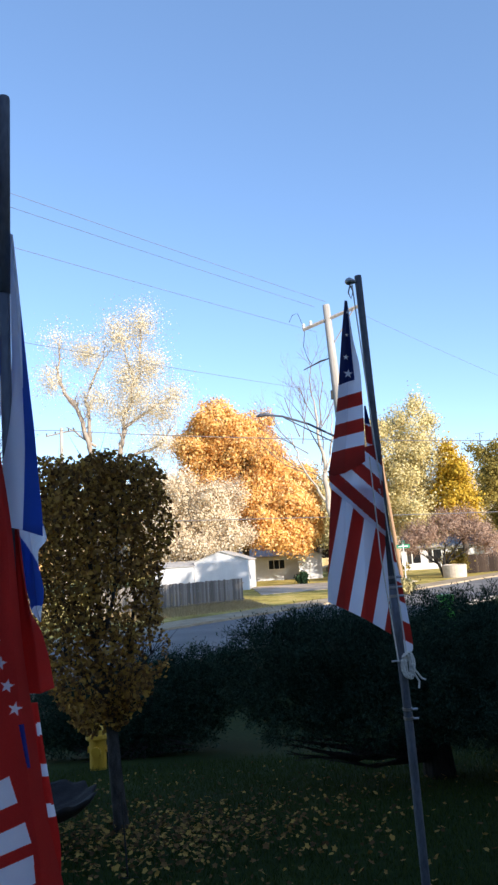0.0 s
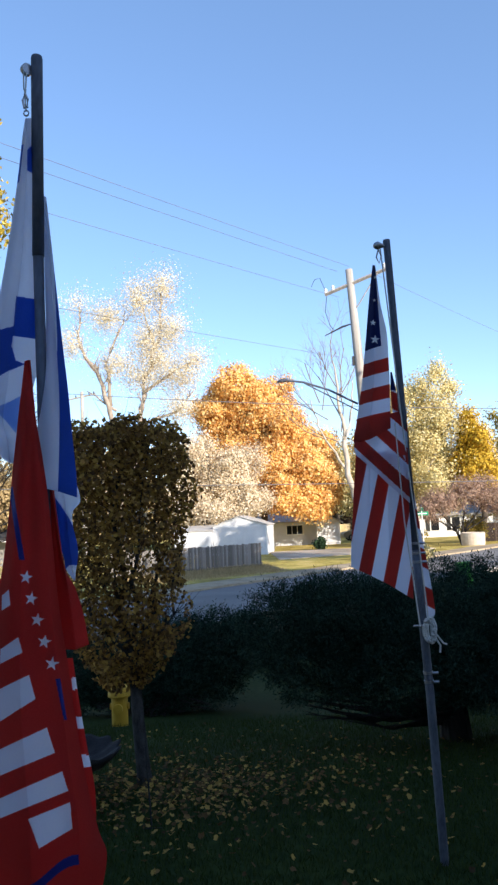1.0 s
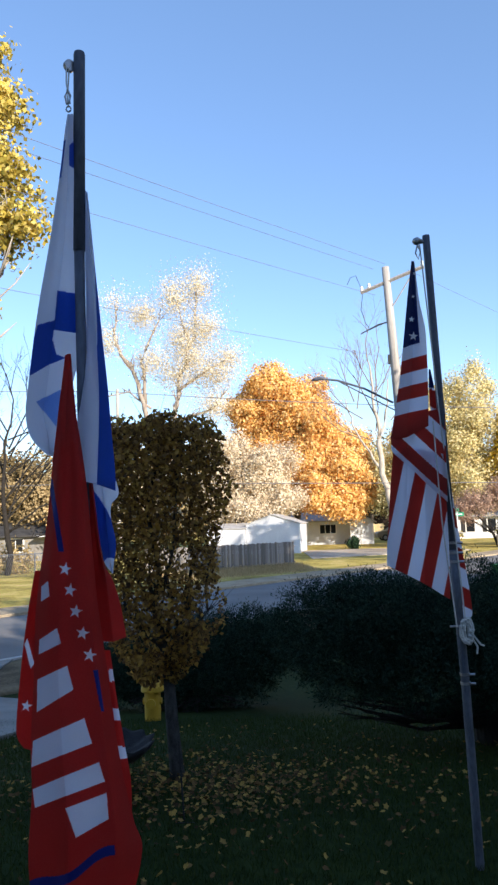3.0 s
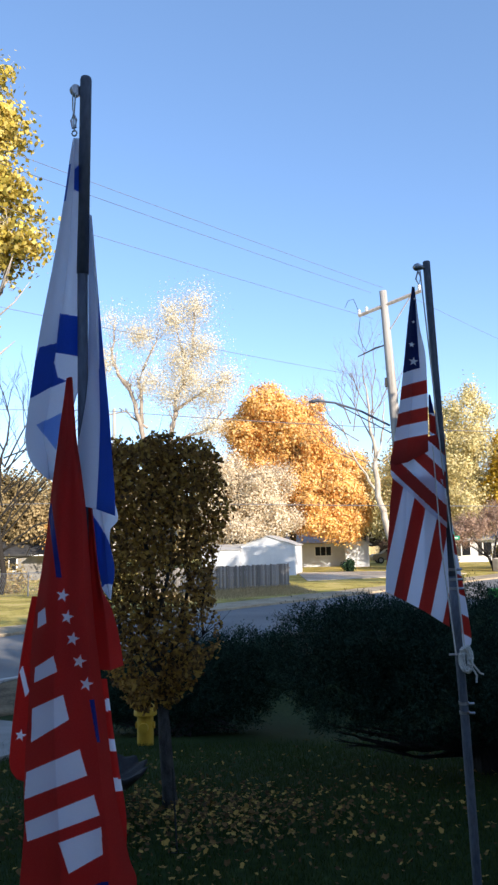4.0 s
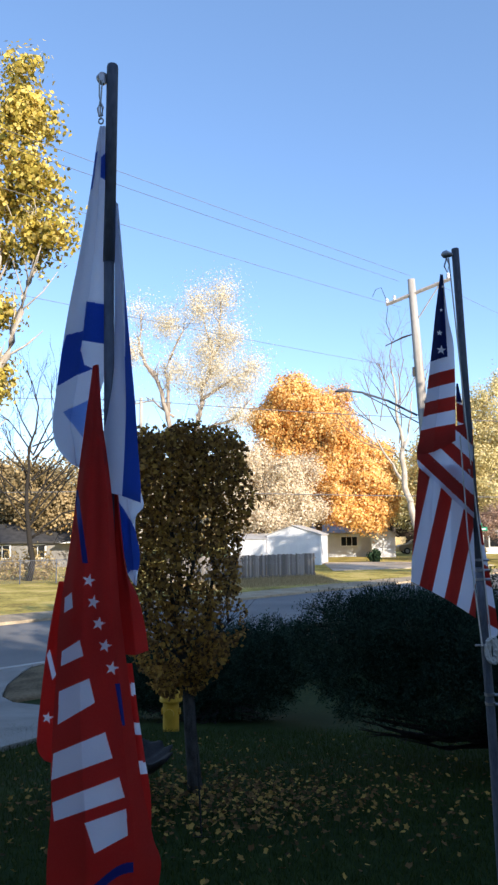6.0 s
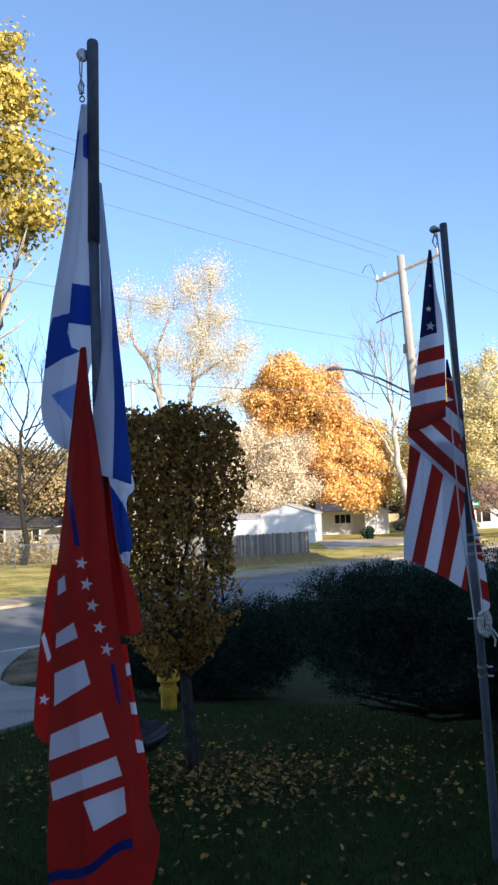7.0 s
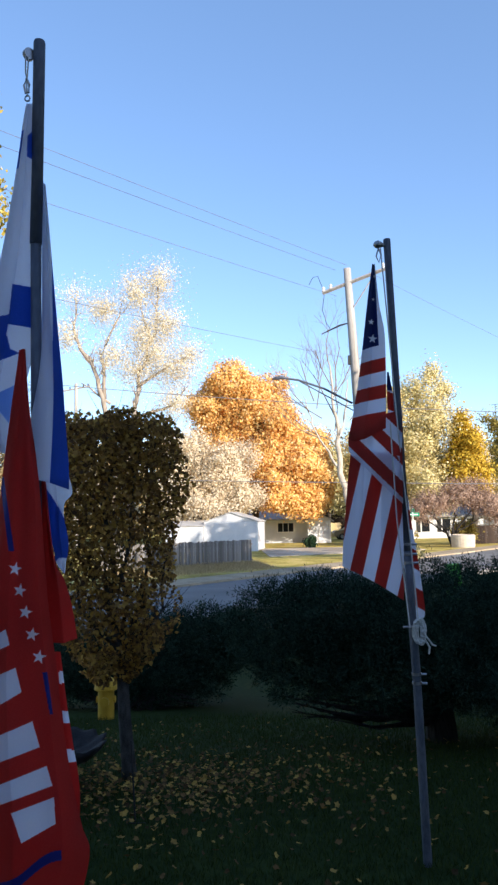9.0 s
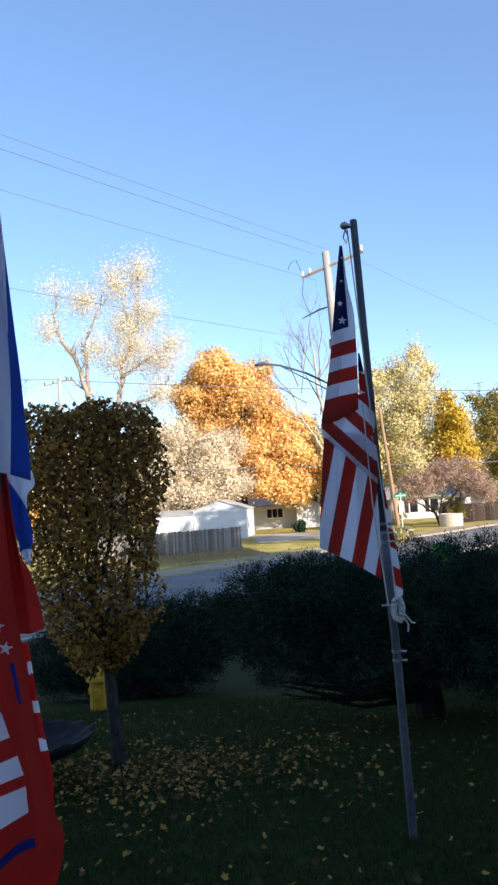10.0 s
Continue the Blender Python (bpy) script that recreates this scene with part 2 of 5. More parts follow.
def cards(pos, size, long=1.0, up=None, spread=1.0, fold=0.25, face=None):
    """Verts and faces of small folded leaves at the places: size across, long times that in length."""
    n = len(pos)
    d = rng.normal(size=(n, 3))
    if up is not None:
        d = d * spread + up
    d /= np.linalg.norm(d, axis=1)[:, None] + 1e-9
    if face is None:
        s = np.cross(d, rng.normal(size=(n, 3)))
    else:
        s = np.cross(d, face + rng.normal(size=(n, 3)) * 0.4)
    s /= np.linalg.norm(s, axis=1)[:, None] + 1e-9
    if face is not None:
        d = np.cross(face + rng.normal(size=(n, 3)) * 0.3, s)
        d /= np.linalg.norm(d, axis=1)[:, None] + 1e-9
    k = np.cross(d, s)
    w = (size * rng.uniform(0.65, 1.35, n))[:, None] / 2
    L = w * long
    v = np.empty((n, 4, 3))
    v[:, 0] = pos - d * L
    v[:, 1] = pos + s * w + k * w * fold
    v[:, 2] = pos + d * L
    v[:, 3] = pos - s * w + k * w * fold
    return v.reshape(-1, 3), np.arange(n * 4).reshape(n, 4)


def mesh_cards(name, v, f, material, parent=None, label=""):
    me = bpy.data.meshes.new(name)
    n = len(f)
    me.vertices.add(len(v))
    me.vertices.foreach_set("co", np.asarray(v, dtype=np.float32).ravel())
    me.loops.add(n * 4)
    me.loops.foreach_set("vertex_index", f.astype(np.int32).ravel())
    me.polygons.add(n)
    me.polygons.foreach_set("loop_start", np.arange(0, n * 4, 4, dtype=np.int32))
    me.update(calc_edges=True)
    me.materials.append(material)
    ob = new(name, me)
    if parent:
        ob.parent = parent
    if label:
        tagged(ob, label)
    return ob


def clumped(lobes, clumps, each, tight, hollow=0.55, facing=False):
    """Leaf places: clumps strewn in the outer part of the lobes (centre, radii), many leaves round each."""
    vol = np.array([a[1][0] * a[1][1] * a[1][2] for a in lobes]) ** 0.67
    pick = rng.choice(len(lobes), clumps, p=vol / vol.sum())
    c = np.array([lobes[i][0] for i in pick], dtype=float)
    r = np.array([lobes[i][1] for i in pick], dtype=float)
    d = rng.normal(size=(clumps, 3))
    d /= np.linalg.norm(d, axis=1)[:, None]
    rad = hollow + (1.0 - hollow) * rng.random(clumps) ** 0.6
    centre = c + d * r * rad[:, None]
    p = np.repeat(centre, each, axis=0) + rng.normal(size=(clumps * each, 3)) * tight * rng.uniform(0.5, 1.4, (clumps * each, 1))
    if facing:
        out = np.repeat(d, each, axis=0) * 0.55 + (p - np.repeat(centre, each, axis=0)) / (tight * 1.2)
        return p, out / (np.linalg.norm(out, axis=1)[:, None] + 1e-9)
    return p


def burst(lobes, n, share, seed):
    """Breaks each lobe of a crown into smaller lobes over its surface, so that the outline is uneven."""
    rnd = random.Random(seed)
    out = []
    for c, r in lobes:
        out.append((c, tuple(q * 0.74 for q in r)))
        for _ in range(n):
            v = Vector((rnd.gauss(0, 1), rnd.gauss(0, 1), rnd.gauss(0, 1))).normalized()
            f = rnd.uniform(0.66, 0.98)
            k = share * rnd.uniform(0.7, 1.3)
            out.append((tuple(c[i] + v[i] * r[i] * f for i in range(3)), tuple(max(0.5, q * k) for q in r)))
    return out


def limbs(base, forks, r0, seed=1, twigs=3, wob=0.05):
    """A trunk and limbs: forks is a list of point lists; each starts at its first point with its radius."""
    rnd = random.Random(seed)
    bm = bmesh.new()
    for pts, ra, rb in forks:
        pts = [Vector(p) for p in pts]
        fine = []
        for a, b in zip(pts, pts[1:]):
            for k in range(4):
                q = a.lerp(b, k / 4)
                L = (b - a).length * wob
                if fine:
                    q = q + Vector((rnd.uniform(-L, L), rnd.uniform(-L, L), 0))
                fine.append(q)
        fine.append(pts[-1])
        m = len(fine) - 1
        tube(fine, [ra + (rb - ra) * i / m for i in range(m + 1)], 8, bm)
        for i in range(2, m + 1):
            for _ in range(twigs if i < m else 2):
                L = min((pts[-1] - pts[0]).length * rnd.uniform(0.12, 0.3), 1.7 * rnd.uniform(0.6, 1))
                d = (fine[i] - fine[i - 1]).normalized() + Vector((rnd.uniform(-1, 1), rnd.uniform(-1, 1), rnd.uniform(-0.2, 0.9)))
                d.normalize()
                r = (ra + (rb - ra) * i / m) * 0.35
                q1 = fine[i] + d * L * 0.5 + Vector((rnd.uniform(-.1, .1) * L, rnd.uniform(-.1, .1) * L, 0.06 * L))
                tube([fine[i], q1, q1 + (d + Vector((0, 0, 0.35))).normalized() * L * 0.5], [r, r * 0.6, r * 0.25], 5, bm)
    return bm


def bough(bm, p, d, length, r, depth, rnd, rise=0.25, spread=0.75):
    """A branch that forks again and again into fine twigs."""
    q = p + d * length * 0.5 + Vector((rnd.uniform(-1, 1), rnd.uniform(-1, 1), 0)) * length * 0.06
    e = q + (d + Vector((rnd.uniform(-1, 1), rnd.uniform(-1, 1), rise)) * 0.3).normalized() * length * 0.5
    tube([p, q, e], [r, r * 0.75, r * 0.5], 5 if depth > 1 else 3, bm, caps=False)
    if depth <= 0:
        return
    for k in range(rnd.choice((3, 4))):
        f = rnd.uniform(0.4, 1.0)
        s = p.lerp(q, f * 2) if f < 0.5 else q.lerp(e, f * 2 - 1)
        nd = (d + Vector((rnd.uniform(-1, 1), rnd.uniform(-1, 1), rnd.uniform(-0.4, 1))) * spread).normalized()
        bough(bm, s, nd, length * rnd.uniform(0.45, 0.7), r * 0.45, depth - 1, rnd, rise, spread)


def tree(label, at, trunk, trunk_mat, lobes, leaf_mat, clumps, each, tight, size, group="", seed=1, twigs=2, hollow=0.5, category="tree", name="tree", long=1.2, boughs=(), split=False, twig_mat=None):
    """A tree at its base; trunk and lobes are given from the base up."""
    t = thing(name, label, category, at, group=group)
    part("trunk", limbs(at, trunk, 0, seed, twigs), trunk_mat, t, smooth=True)
    if boughs:
        rnd = random.Random(seed)
        bm = bmesh.new()
        for p, d, L, r, n in boughs:
            bough(bm, Vector(p), Vector(d).normalized(), L, r, n, rnd)
        part("crown", bm, twig_mat or TWIG, t)
    if clumps:
        p, face = clumped(burst(lobes, 7, 0.36, seed) if split else lobes, clumps, each, tight, hollow, True)
        v, f = cards(p, size, long, face=face)
        mesh_cards("crown", v, f, leaf_mat, t)
    return t


# ---- ground ----
U = Vector((0.664, 0.747, 0))          # the way the street runs
N = Vector((-0.747, 0.664, 0))         # across it, away from the lawn
S_NEAR, S_FAR, LOW = 15.4, 23.2, -1.4


def ground_z(x, y):
    """The lawn falls from the house to the level of the street."""
    s = N.x * x + N.y * y
    q = min(1, max(0, (max(y, s * 0.75) - 2.5) / 10.8))
    z = LOW * q * q * (3 - 2 * q)
    return z


def on_street(s, u, z=0.0):
    p = N * s + U * u
    return (p.x, p.y, LOW + z)


def build_ground():
    """One sheet to the horizon, finer near the lawn, a little below the road."""
    xs = sorted(set([-3000, -800, -300, -120, -60] + [round(-40 + 0.5 * i, 2) for i in range(0, 60)] + [round(-10 + 0.25 * i, 3) for i in range(0, 72)] + [8 + i for i in range(0, 33)] + [60, 120, 300, 800, 3000]))
    ys = sorted(set([-3000, -800, -300, -60, -20, -5] + [round(-2 + 0.25 * i, 3) for i in range(0, 72)] + [16 + i for i in range(0, 70)] + [100, 140, 200, 300, 800, 3000]))
    bm = bmesh.new()
    grid = []
    for y in ys:
        row = []
        for x in xs:
            s = N.x * x + N.y * y
            z = ground_z(x, y)
            if -12 < x < 12 and -2 < y < 14:
                z += 0.02 * noise.noise(Vector((x * 0.9, y * 0.9, 0)))
            if S_NEAR - 0.5 < s < S_FAR + 0.5 and abs(x) < 500 and abs(y) < 500:
                z -= 0.12
            row.append(bm.verts.new((x, y, z)))
        grid.append(row)
    for a, b in zip(grid, grid[1:]):
        for k in range(len(xs) - 1):
            fc = bm.faces.new((a[k], a[k + 1], b[k + 1], b[k]))
            c = fc.calc_center_median()
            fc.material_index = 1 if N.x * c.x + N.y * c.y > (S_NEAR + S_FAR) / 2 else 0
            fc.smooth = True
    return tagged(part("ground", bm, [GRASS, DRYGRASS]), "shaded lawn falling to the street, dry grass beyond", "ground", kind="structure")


def strip(name, s0, s1, u0, u1, z0, z1, material, label, category, steps=40, wob=0.0):
    """A slab along the street."""
    bm = bmesh.new()
    prev = None
    for i in range(steps + 1):
        u = u0 + (u1 - u0) * i / steps
        w = wob * noise.noise(Vector((u * 0.5, s0, 3)))
        ring = [bm.verts.new(on_street(s, u, z)) for s, z in ((s0 + w, z0), (s0 + w, z1), (s1 + w, z1), (s1 + w, z0))]
        if prev:
            for k in range(4):
                bm.faces.new((prev[k], prev[(k + 1) % 4], ring[(k + 1) % 4], ring[k]))
        prev = ring
    bmesh.ops.recalc_face_normals(bm, faces=bm.faces)
    return tagged(part(name, bm, material), label, category, kind="structure")


build_ground()
strip("road", S_NEAR, S_FAR, -400, 400, -0.3, -0.07, ASPHALT, "worn grey asphalt street partly in shade", "road", 80)
strip("kerb", S_NEAR - 0.15, S_NEAR - 0.003, -120, 200, -0.3, 0.065, KERB, "low concrete kerb along the street", "kerb", 80)
strip("verge", S_FAR + 0.002, S_FAR + 2.0, -120, 200, -0.3, 0.02, SAND, "dusty sandy verge beside the street", "verge", 160, 0.5)


def slab(name, pts, z, thick, material, label, category):
    bm = bmesh.new()
    top = [bm.verts.new((x, y, ground_z(x, y) + z)) for x, y in pts]
    low = [bm.verts.new((x, y, ground_z(x, y) + z - thick)) for x, y in pts]
    bm.faces.new(top)
    bm.faces.new(low[::-1])
    for k in range(len(pts)):
        j = (k + 1) % len(pts)
        bm.faces.new((top[k], low[k], low[j], top[j]))
    bmesh.ops.triangulate(bm, faces=[f for f in bm.faces if len(f.verts) > 4])
    return tagged(part(name, bm, material), label, category, kind="structure")


def drive_edge(y):
    """The driveway's edge towards the lawn, which flares round to the street."""
    return float(np.interp(y, [5.2, 7.4, 8.6, 10.2, 11.0, 11.5, 11.9, 12.2, 12.45, 13.0, 14.0, 15.2, 16.2], [-2.95, -3.01, -3.1, -3.4, -3.65, -3.95, -4.3, -4.6, -5.15, -5.6, -5.92, -6.12, -6.2]))


def near_driveway():
    """A slab that follows the slope of the lawn, with a rounded corner by the street."""
    bm = bmesh.new()
    rows = []
    for i in range(45):
        y = 5.2 + 11.0 * i / 44
        right = drive_edge(y)
        left = min(right - 0.02, max(-9.5, -(S_NEAR - 0.16 - 0.664 * y) / 0.747))
        rows.append([bm.verts.new((x, y, ground_z(x, y) + 0.05)) for x in (right + (left - right) * k / 8 for k in range(9))])
    for a, b in zip(rows, rows[1:]):
        for k in range(8):
            bm.faces.new((a[k + 1], a[k], b[k], b[k + 1]))
    low = bmesh.ops.extrude_face_region(bm, geom=bm.faces[:])
    for v in (g for g in low["geom"] if isinstance(g, bmesh.types.BMVert)):
        v.co.z -= 0.25
    bmesh.ops.recalc_face_normals(bm, faces=bm.faces)
    tagged(part("driveway", bm, CONCRETE), "pale concrete driveway with a rounded corner", "driveway", kind="structure")


def leaf_bed():
    """The brown bed between the driveway's mouth and the lawn, slightly raised, rounded at its end."""
    bm = bmesh.new()
    rows = []
    for i in range(41):
        y = 12.5 + 12.0 * (i / 40) ** 1.3
        left = max(drive_edge(y) + 0.015, -(S_NEAR - 0.16 - 0.664 * y) / 0.747)
        right = max(left + 0.02, -(12.3 + 0.2 * noise.noise(Vector((y, 0, 2))) - 0.664 * y) / 0.747)
        rows.append([bm.verts.new((left + (right - left) * k / 10, y, LOW + 0.03 + 0.05 * math.sin(math.pi * k / 10) ** 0.6 + 0.02 * noise.noise(Vector((k * 0.9, y * 2, 0))))) for k in range(11)])
    for a, b in zip(rows, rows[1:]):
        for k in range(10):
            bm.faces.new((a[k], a[k + 1], b[k + 1], b[k]))
    low = bmesh.ops.extrude_face_region(bm, geom=bm.faces[:])
    for v in (g for g in low["geom"] if isinstance(g, bmesh.types.BMVert)):
        v.co.z -= 0.3
    bmesh.ops.recalc_face_normals(bm, faces=bm.faces)
    tagged(part("verge", bm, DIRT, smooth=True), "brown leaf-strewn bed along the kerb", "verge", kind="structure")


near_driveway()
leaf_bed()
slab("driveway", [(1.2, 50.5), (6.0, 52.5), (13, 55.5), (12.5, 60), (6.0, 62), (0.6, 62)], 0.04, 0.2, GRAVEL, "sunlit gravel driveway before the houses", "driveway")


# ---- unseen house behind the camera, sized to shade the lawn ----
def unseen_house():
    h = thing("house", "unseen pale gabled house behind the camera, sized to shade the lawn", "house", (0, 0, 0))
    part("wall", boxed(-16, 22, -10, -1.9, -1.6, 3.0), PALEWALL, h)
    bm = bmesh.new()
    x0, x1, e, r = -16.6, 22.6, 2.9, 7.4
    v = [bm.verts.new(p) for p in ((x0, -1.4, e), (x1, -1.4, e), (x1, -5.7, r), (x0, -5.7, r), (x0, -10.6, e), (x1, -10.6, e))]
    for q in ((0, 1, 2, 3), (3, 2, 5, 4), (0, 3, 4), (1, 5, 2), (0, 4, 5, 1)):
        bm.faces.new([v[k] for k in q])
    part("roof", bm, SHINGLE, h)


unseen_house()


# Unseen tree added to cast shade and block skylight.
def unseen_shade_tree(x, y, h, r, low, seed, n=520):
    tree("broad tree added out of view to cast shade", (x, y, ground_z(x, y) - 0.1), [([(0, 0, 0), (0.3, 0.2, h * 0.4), (0.2, -0.2, h * 0.8)], 0.4, 0.1), ([(0.2, 0.1, h * 0.35), (r * 0.5, r * 0.2, h * 0.6)], 0.2, 0.06), ([(0.2, 0.1, h * 0.4), (-r * 0.5, -r * 0.2, h * 0.65)], 0.2, 0.06)], BARK,
         [((0, 0, (h + low) / 2), (r, r, (h - low) / 2)), ((0, 0, (h + low) / 2), (r * 0.6, r * 0.6, (h - low) / 3))], OLIVELEAF, n, 16, 0.5, 0.42, seed=seed, group="shade trees", hollow=0.3)


# All stand out of view, set to shade lawn, street, pole, fence and shed.
for _k, (_x, _y, _h, _r, _l) in enumerate([(20, -16, 14.5, 5, 5), (32, -4, 16, 5, 5), (11, -20, 17, 5, 5), (12.5, 3.5, 10, 4.5, 3.5), (11.5, 11.5, 10.5, 3.8, 2.6), (17.5, 16, 13, 4.5, 5), (-13, 1.5, 11, 4.5, 4), (26, 8, 14, 4.5, 5), (20.5, 31, 15, 4.2, 8)]):
    unseen_shade_tree(_x, _y, _h, _r, _l, 40 + _k, 520 if _y < 20 else 150)


# ---- far trees ----
def orange_maple():
    tree("broad orange maple in full autumn colour", (0.3, 70, LOW), [([(0, 0, 0), (0.1, 0, 4), (0, 0, 12)], 0.45, 0.12), ([(0.1, 0, 3.5), (3.5, -1, 8)], 0.2, 0.06), ([(0.1, 0, 3.8), (-3.2, 1, 9)], 0.2, 0.06), ([(0, 0, 5), (1, -2.5, 10)], 0.15, 0.05)], BARK,
         [((0.8, 0, 14.3), (2.6, 3.0, 2.9)), ((-0.6, 0, 12.8), (4.4, 4.2, 4.4)), ((-3.2, 0, 10.2), (3.6, 3.6, 4.0)), ((3.1, 0, 9.6), (3.8, 3.8, 4.2)), ((4.6, -0.5, 6.6), (3.2, 3.4, 3.4)), ((0.6, -1, 7.8), (4.8, 4.2, 4.4)), ((-3.6, -0.5, 7.4), (3.4, 3.4, 3.6)), ((1.0, -2.0, 5.0), (4.2, 2.8, 2.4)), ((3.6, -1.4, 3.9), (2.6, 2.2, 1.6)), ((5.9, 0, 4.6), (1.7, 2, 1.8)), ((2.2, 0, 12.2), (2.8, 3.0, 2.9)), ((-3.0, 0, 12.4), (2.8, 3, 3.0)), ((4.2, 0, 8.0), (2.8, 3, 2.6))],
         ORANGELEAF, 3600, 60, 0.34, 0.17, seed=3, hollow=0.5, split=True)


def tan_tree():
    tree("pale tan tree with dry bleached leaves behind the shed", (-4.6, 64, LOW), [([(0, 0, 0), (0, 0, 4), (0.2, 0, 9)], 0.3, 0.08), ([(0, 0, 3), (2.5, -1, 7)], 0.14, 0.04), ([(0, 0, 3), (-2.2, 0, 7)], 0.14, 0.04)], BARK,
         [((-0.6, 0, 8.2), (3.0, 3, 3.2)), ((2.2, 0, 6.4), (3.0, 3, 2.8)), ((-1.9, -1, 5.2), (2.2, 2.4, 2.6)), ((3.6, 0, 4.4), (1.8, 2, 1.6)), ((0.6, -1, 4.6), (3.2, 2.4, 2.2))],
         TANLEAF, 950, 48, 0.36, 0.135, seed=5, hollow=0.45, split=True)


def tall_sparse_tree():
    b = (-11.5, 68, LOW)
    f = [([(-1.2, 0, 0), (-1.0, 0, 8), (-2.0, 0, 14), (-3.4, 0, 18)], 0.36, 0.16), ([(-2.0, 0, 14), (-2.2, 0, 18), (-0.4, 0, 23)], 0.2, 0.06), ([(-3.4, 0, 17.5), (-5.0, 0, 20), (-4.7, 0, 24)], 0.2, 0.05),
         ([(0.6, 0, 0), (0.4, 0, 11), (1.0, 0, 15), (2.6, 0, 20), (3.0, 0, 25)], 0.32, 0.07), ([(1.0, 0, 15), (4.0, 0, 17), (6.4, 0, 18)], 0.16, 0.05), ([(0.5, 0, 12), (4.2, 0, 13.2), (5.8, 0, 15)], 0.16, 0.05), ([(-1.5, 0, 13.5), (-4.2, 0, 15.5)], 0.14, 0.05), ([(2.4, 0, 19), (1.2, 0, 24)], 0.12, 0.04)]
    lobes = [((3.2, 0, 25), (1.6, 1.8, 2.2)), ((0.9, 0, 24), (1.6, 1.8, 2.4)), ((3.8, 0, 21), (1.8, 2, 2)), ((1.6, 0, 20), (1.8, 2, 2)), ((-2.2, 0, 22.5), (1.7, 2, 1.8)), ((-5, 0, 24), (1.0, 1.2, 1.3)), ((-5.6, 0, 20), (1.2, 1.4, 1.8)), ((4.6, 0, 16.4), (2.4, 2, 1.8)), ((6.0, 0, 18), (1.5, 1.6, 1.4)), ((1.0, 0, 16.6), (2.2, 2, 1.8)), ((4.4, 0, 13.4), (2.0, 2, 1.6)), ((-1.4, 0, 18), (1.8, 1.8, 1.6)), ((2.6, 0, 18), (1.8, 1.8, 1.6))]
    tree("tall sparse pale-barked tree with thinning cream leaves", b, f, GREYBARK, lobes, PALELEAF, 1900, 22, 0.75, 0.10, seed=8, twigs=4, hollow=0.0)


def bare_tree():
    b = (8.2, 58, LOW)
    f = [([(0, 0, 0), (-0.6, 0, 4.3), (-1.15, 0, 6.6), (-1.2, 0, 8.7)], 0.29, 0.19), ([(-1.2, 0, 8.6), (-1.5, 0, 12), (-1.9, 0, 15.5)], 0.16, 0.04), ([(-1.05, 0, 6.2), (-2.3, 0, 8.2), (-3.2, 0, 10), (-3.7, 0, 12)], 0.11, 0.04), ([(-1.2, 0, 8.5), (-0.5, 0, 11), (-0.3, 0, 13.5)], 0.11, 0.04)]
    tw = [((-1.2, 0, 12.6), (0, 0, 1), 3.6, 0.062, 3), ((-1.35, 0, 10.5), (-0.5, 0.3, 1), 4.0, 0.062, 3), ((-3.0, 0, 11.8), (-0.4, 0, 1), 3.4, 0.056, 3), ((-2.4, 0, 10.4), (-1, 0, 0.6), 3.0, 0.050, 3), ((-1.7, 0, 8.6), (-1, 0.2, 0.5), 3.6, 0.050, 3), ((0.2, 0, 12.2), (0.2, 0, 1), 3.2, 0.056, 3), ((-0.2, 0, 10.2), (0.7, 0, 0.8), 3.4, 0.050, 3), ((-0.6, 0, 8.6), (0.8, -0.2, 0.7), 3.2, 0.050, 3), ((-1.4, 0, 9.4), (0.2, 0.5, 1), 4.4, 0.062, 3), ((-2.8, 0, 11.2), (0.2, 0, 1), 4.0, 0.050, 3), ((-3.4, 0, 11), (-0.7, 0, 0.9), 3.6, 0.05, 3), ((-2.6, 0, 8.8), (-0.9, 0.2, 0.5), 3.4, 0.05, 3), ((-1.6, 0, 13), (-0.6, 0, 1), 3.4, 0.05, 3), ((-1.5, 0, 12), (0.6, 0, 1), 3.6, 0.05, 3), ((-1.8, 0, 15), (0, 0.1, 1), 3.0, 0.05, 3)]
    tree("leafless pale-trunked tree with fine upright twigs", b, f, PALEBARK, [], PALELEAF, 0, 0, 0, 0, seed=11, twigs=0, boughs=tw)


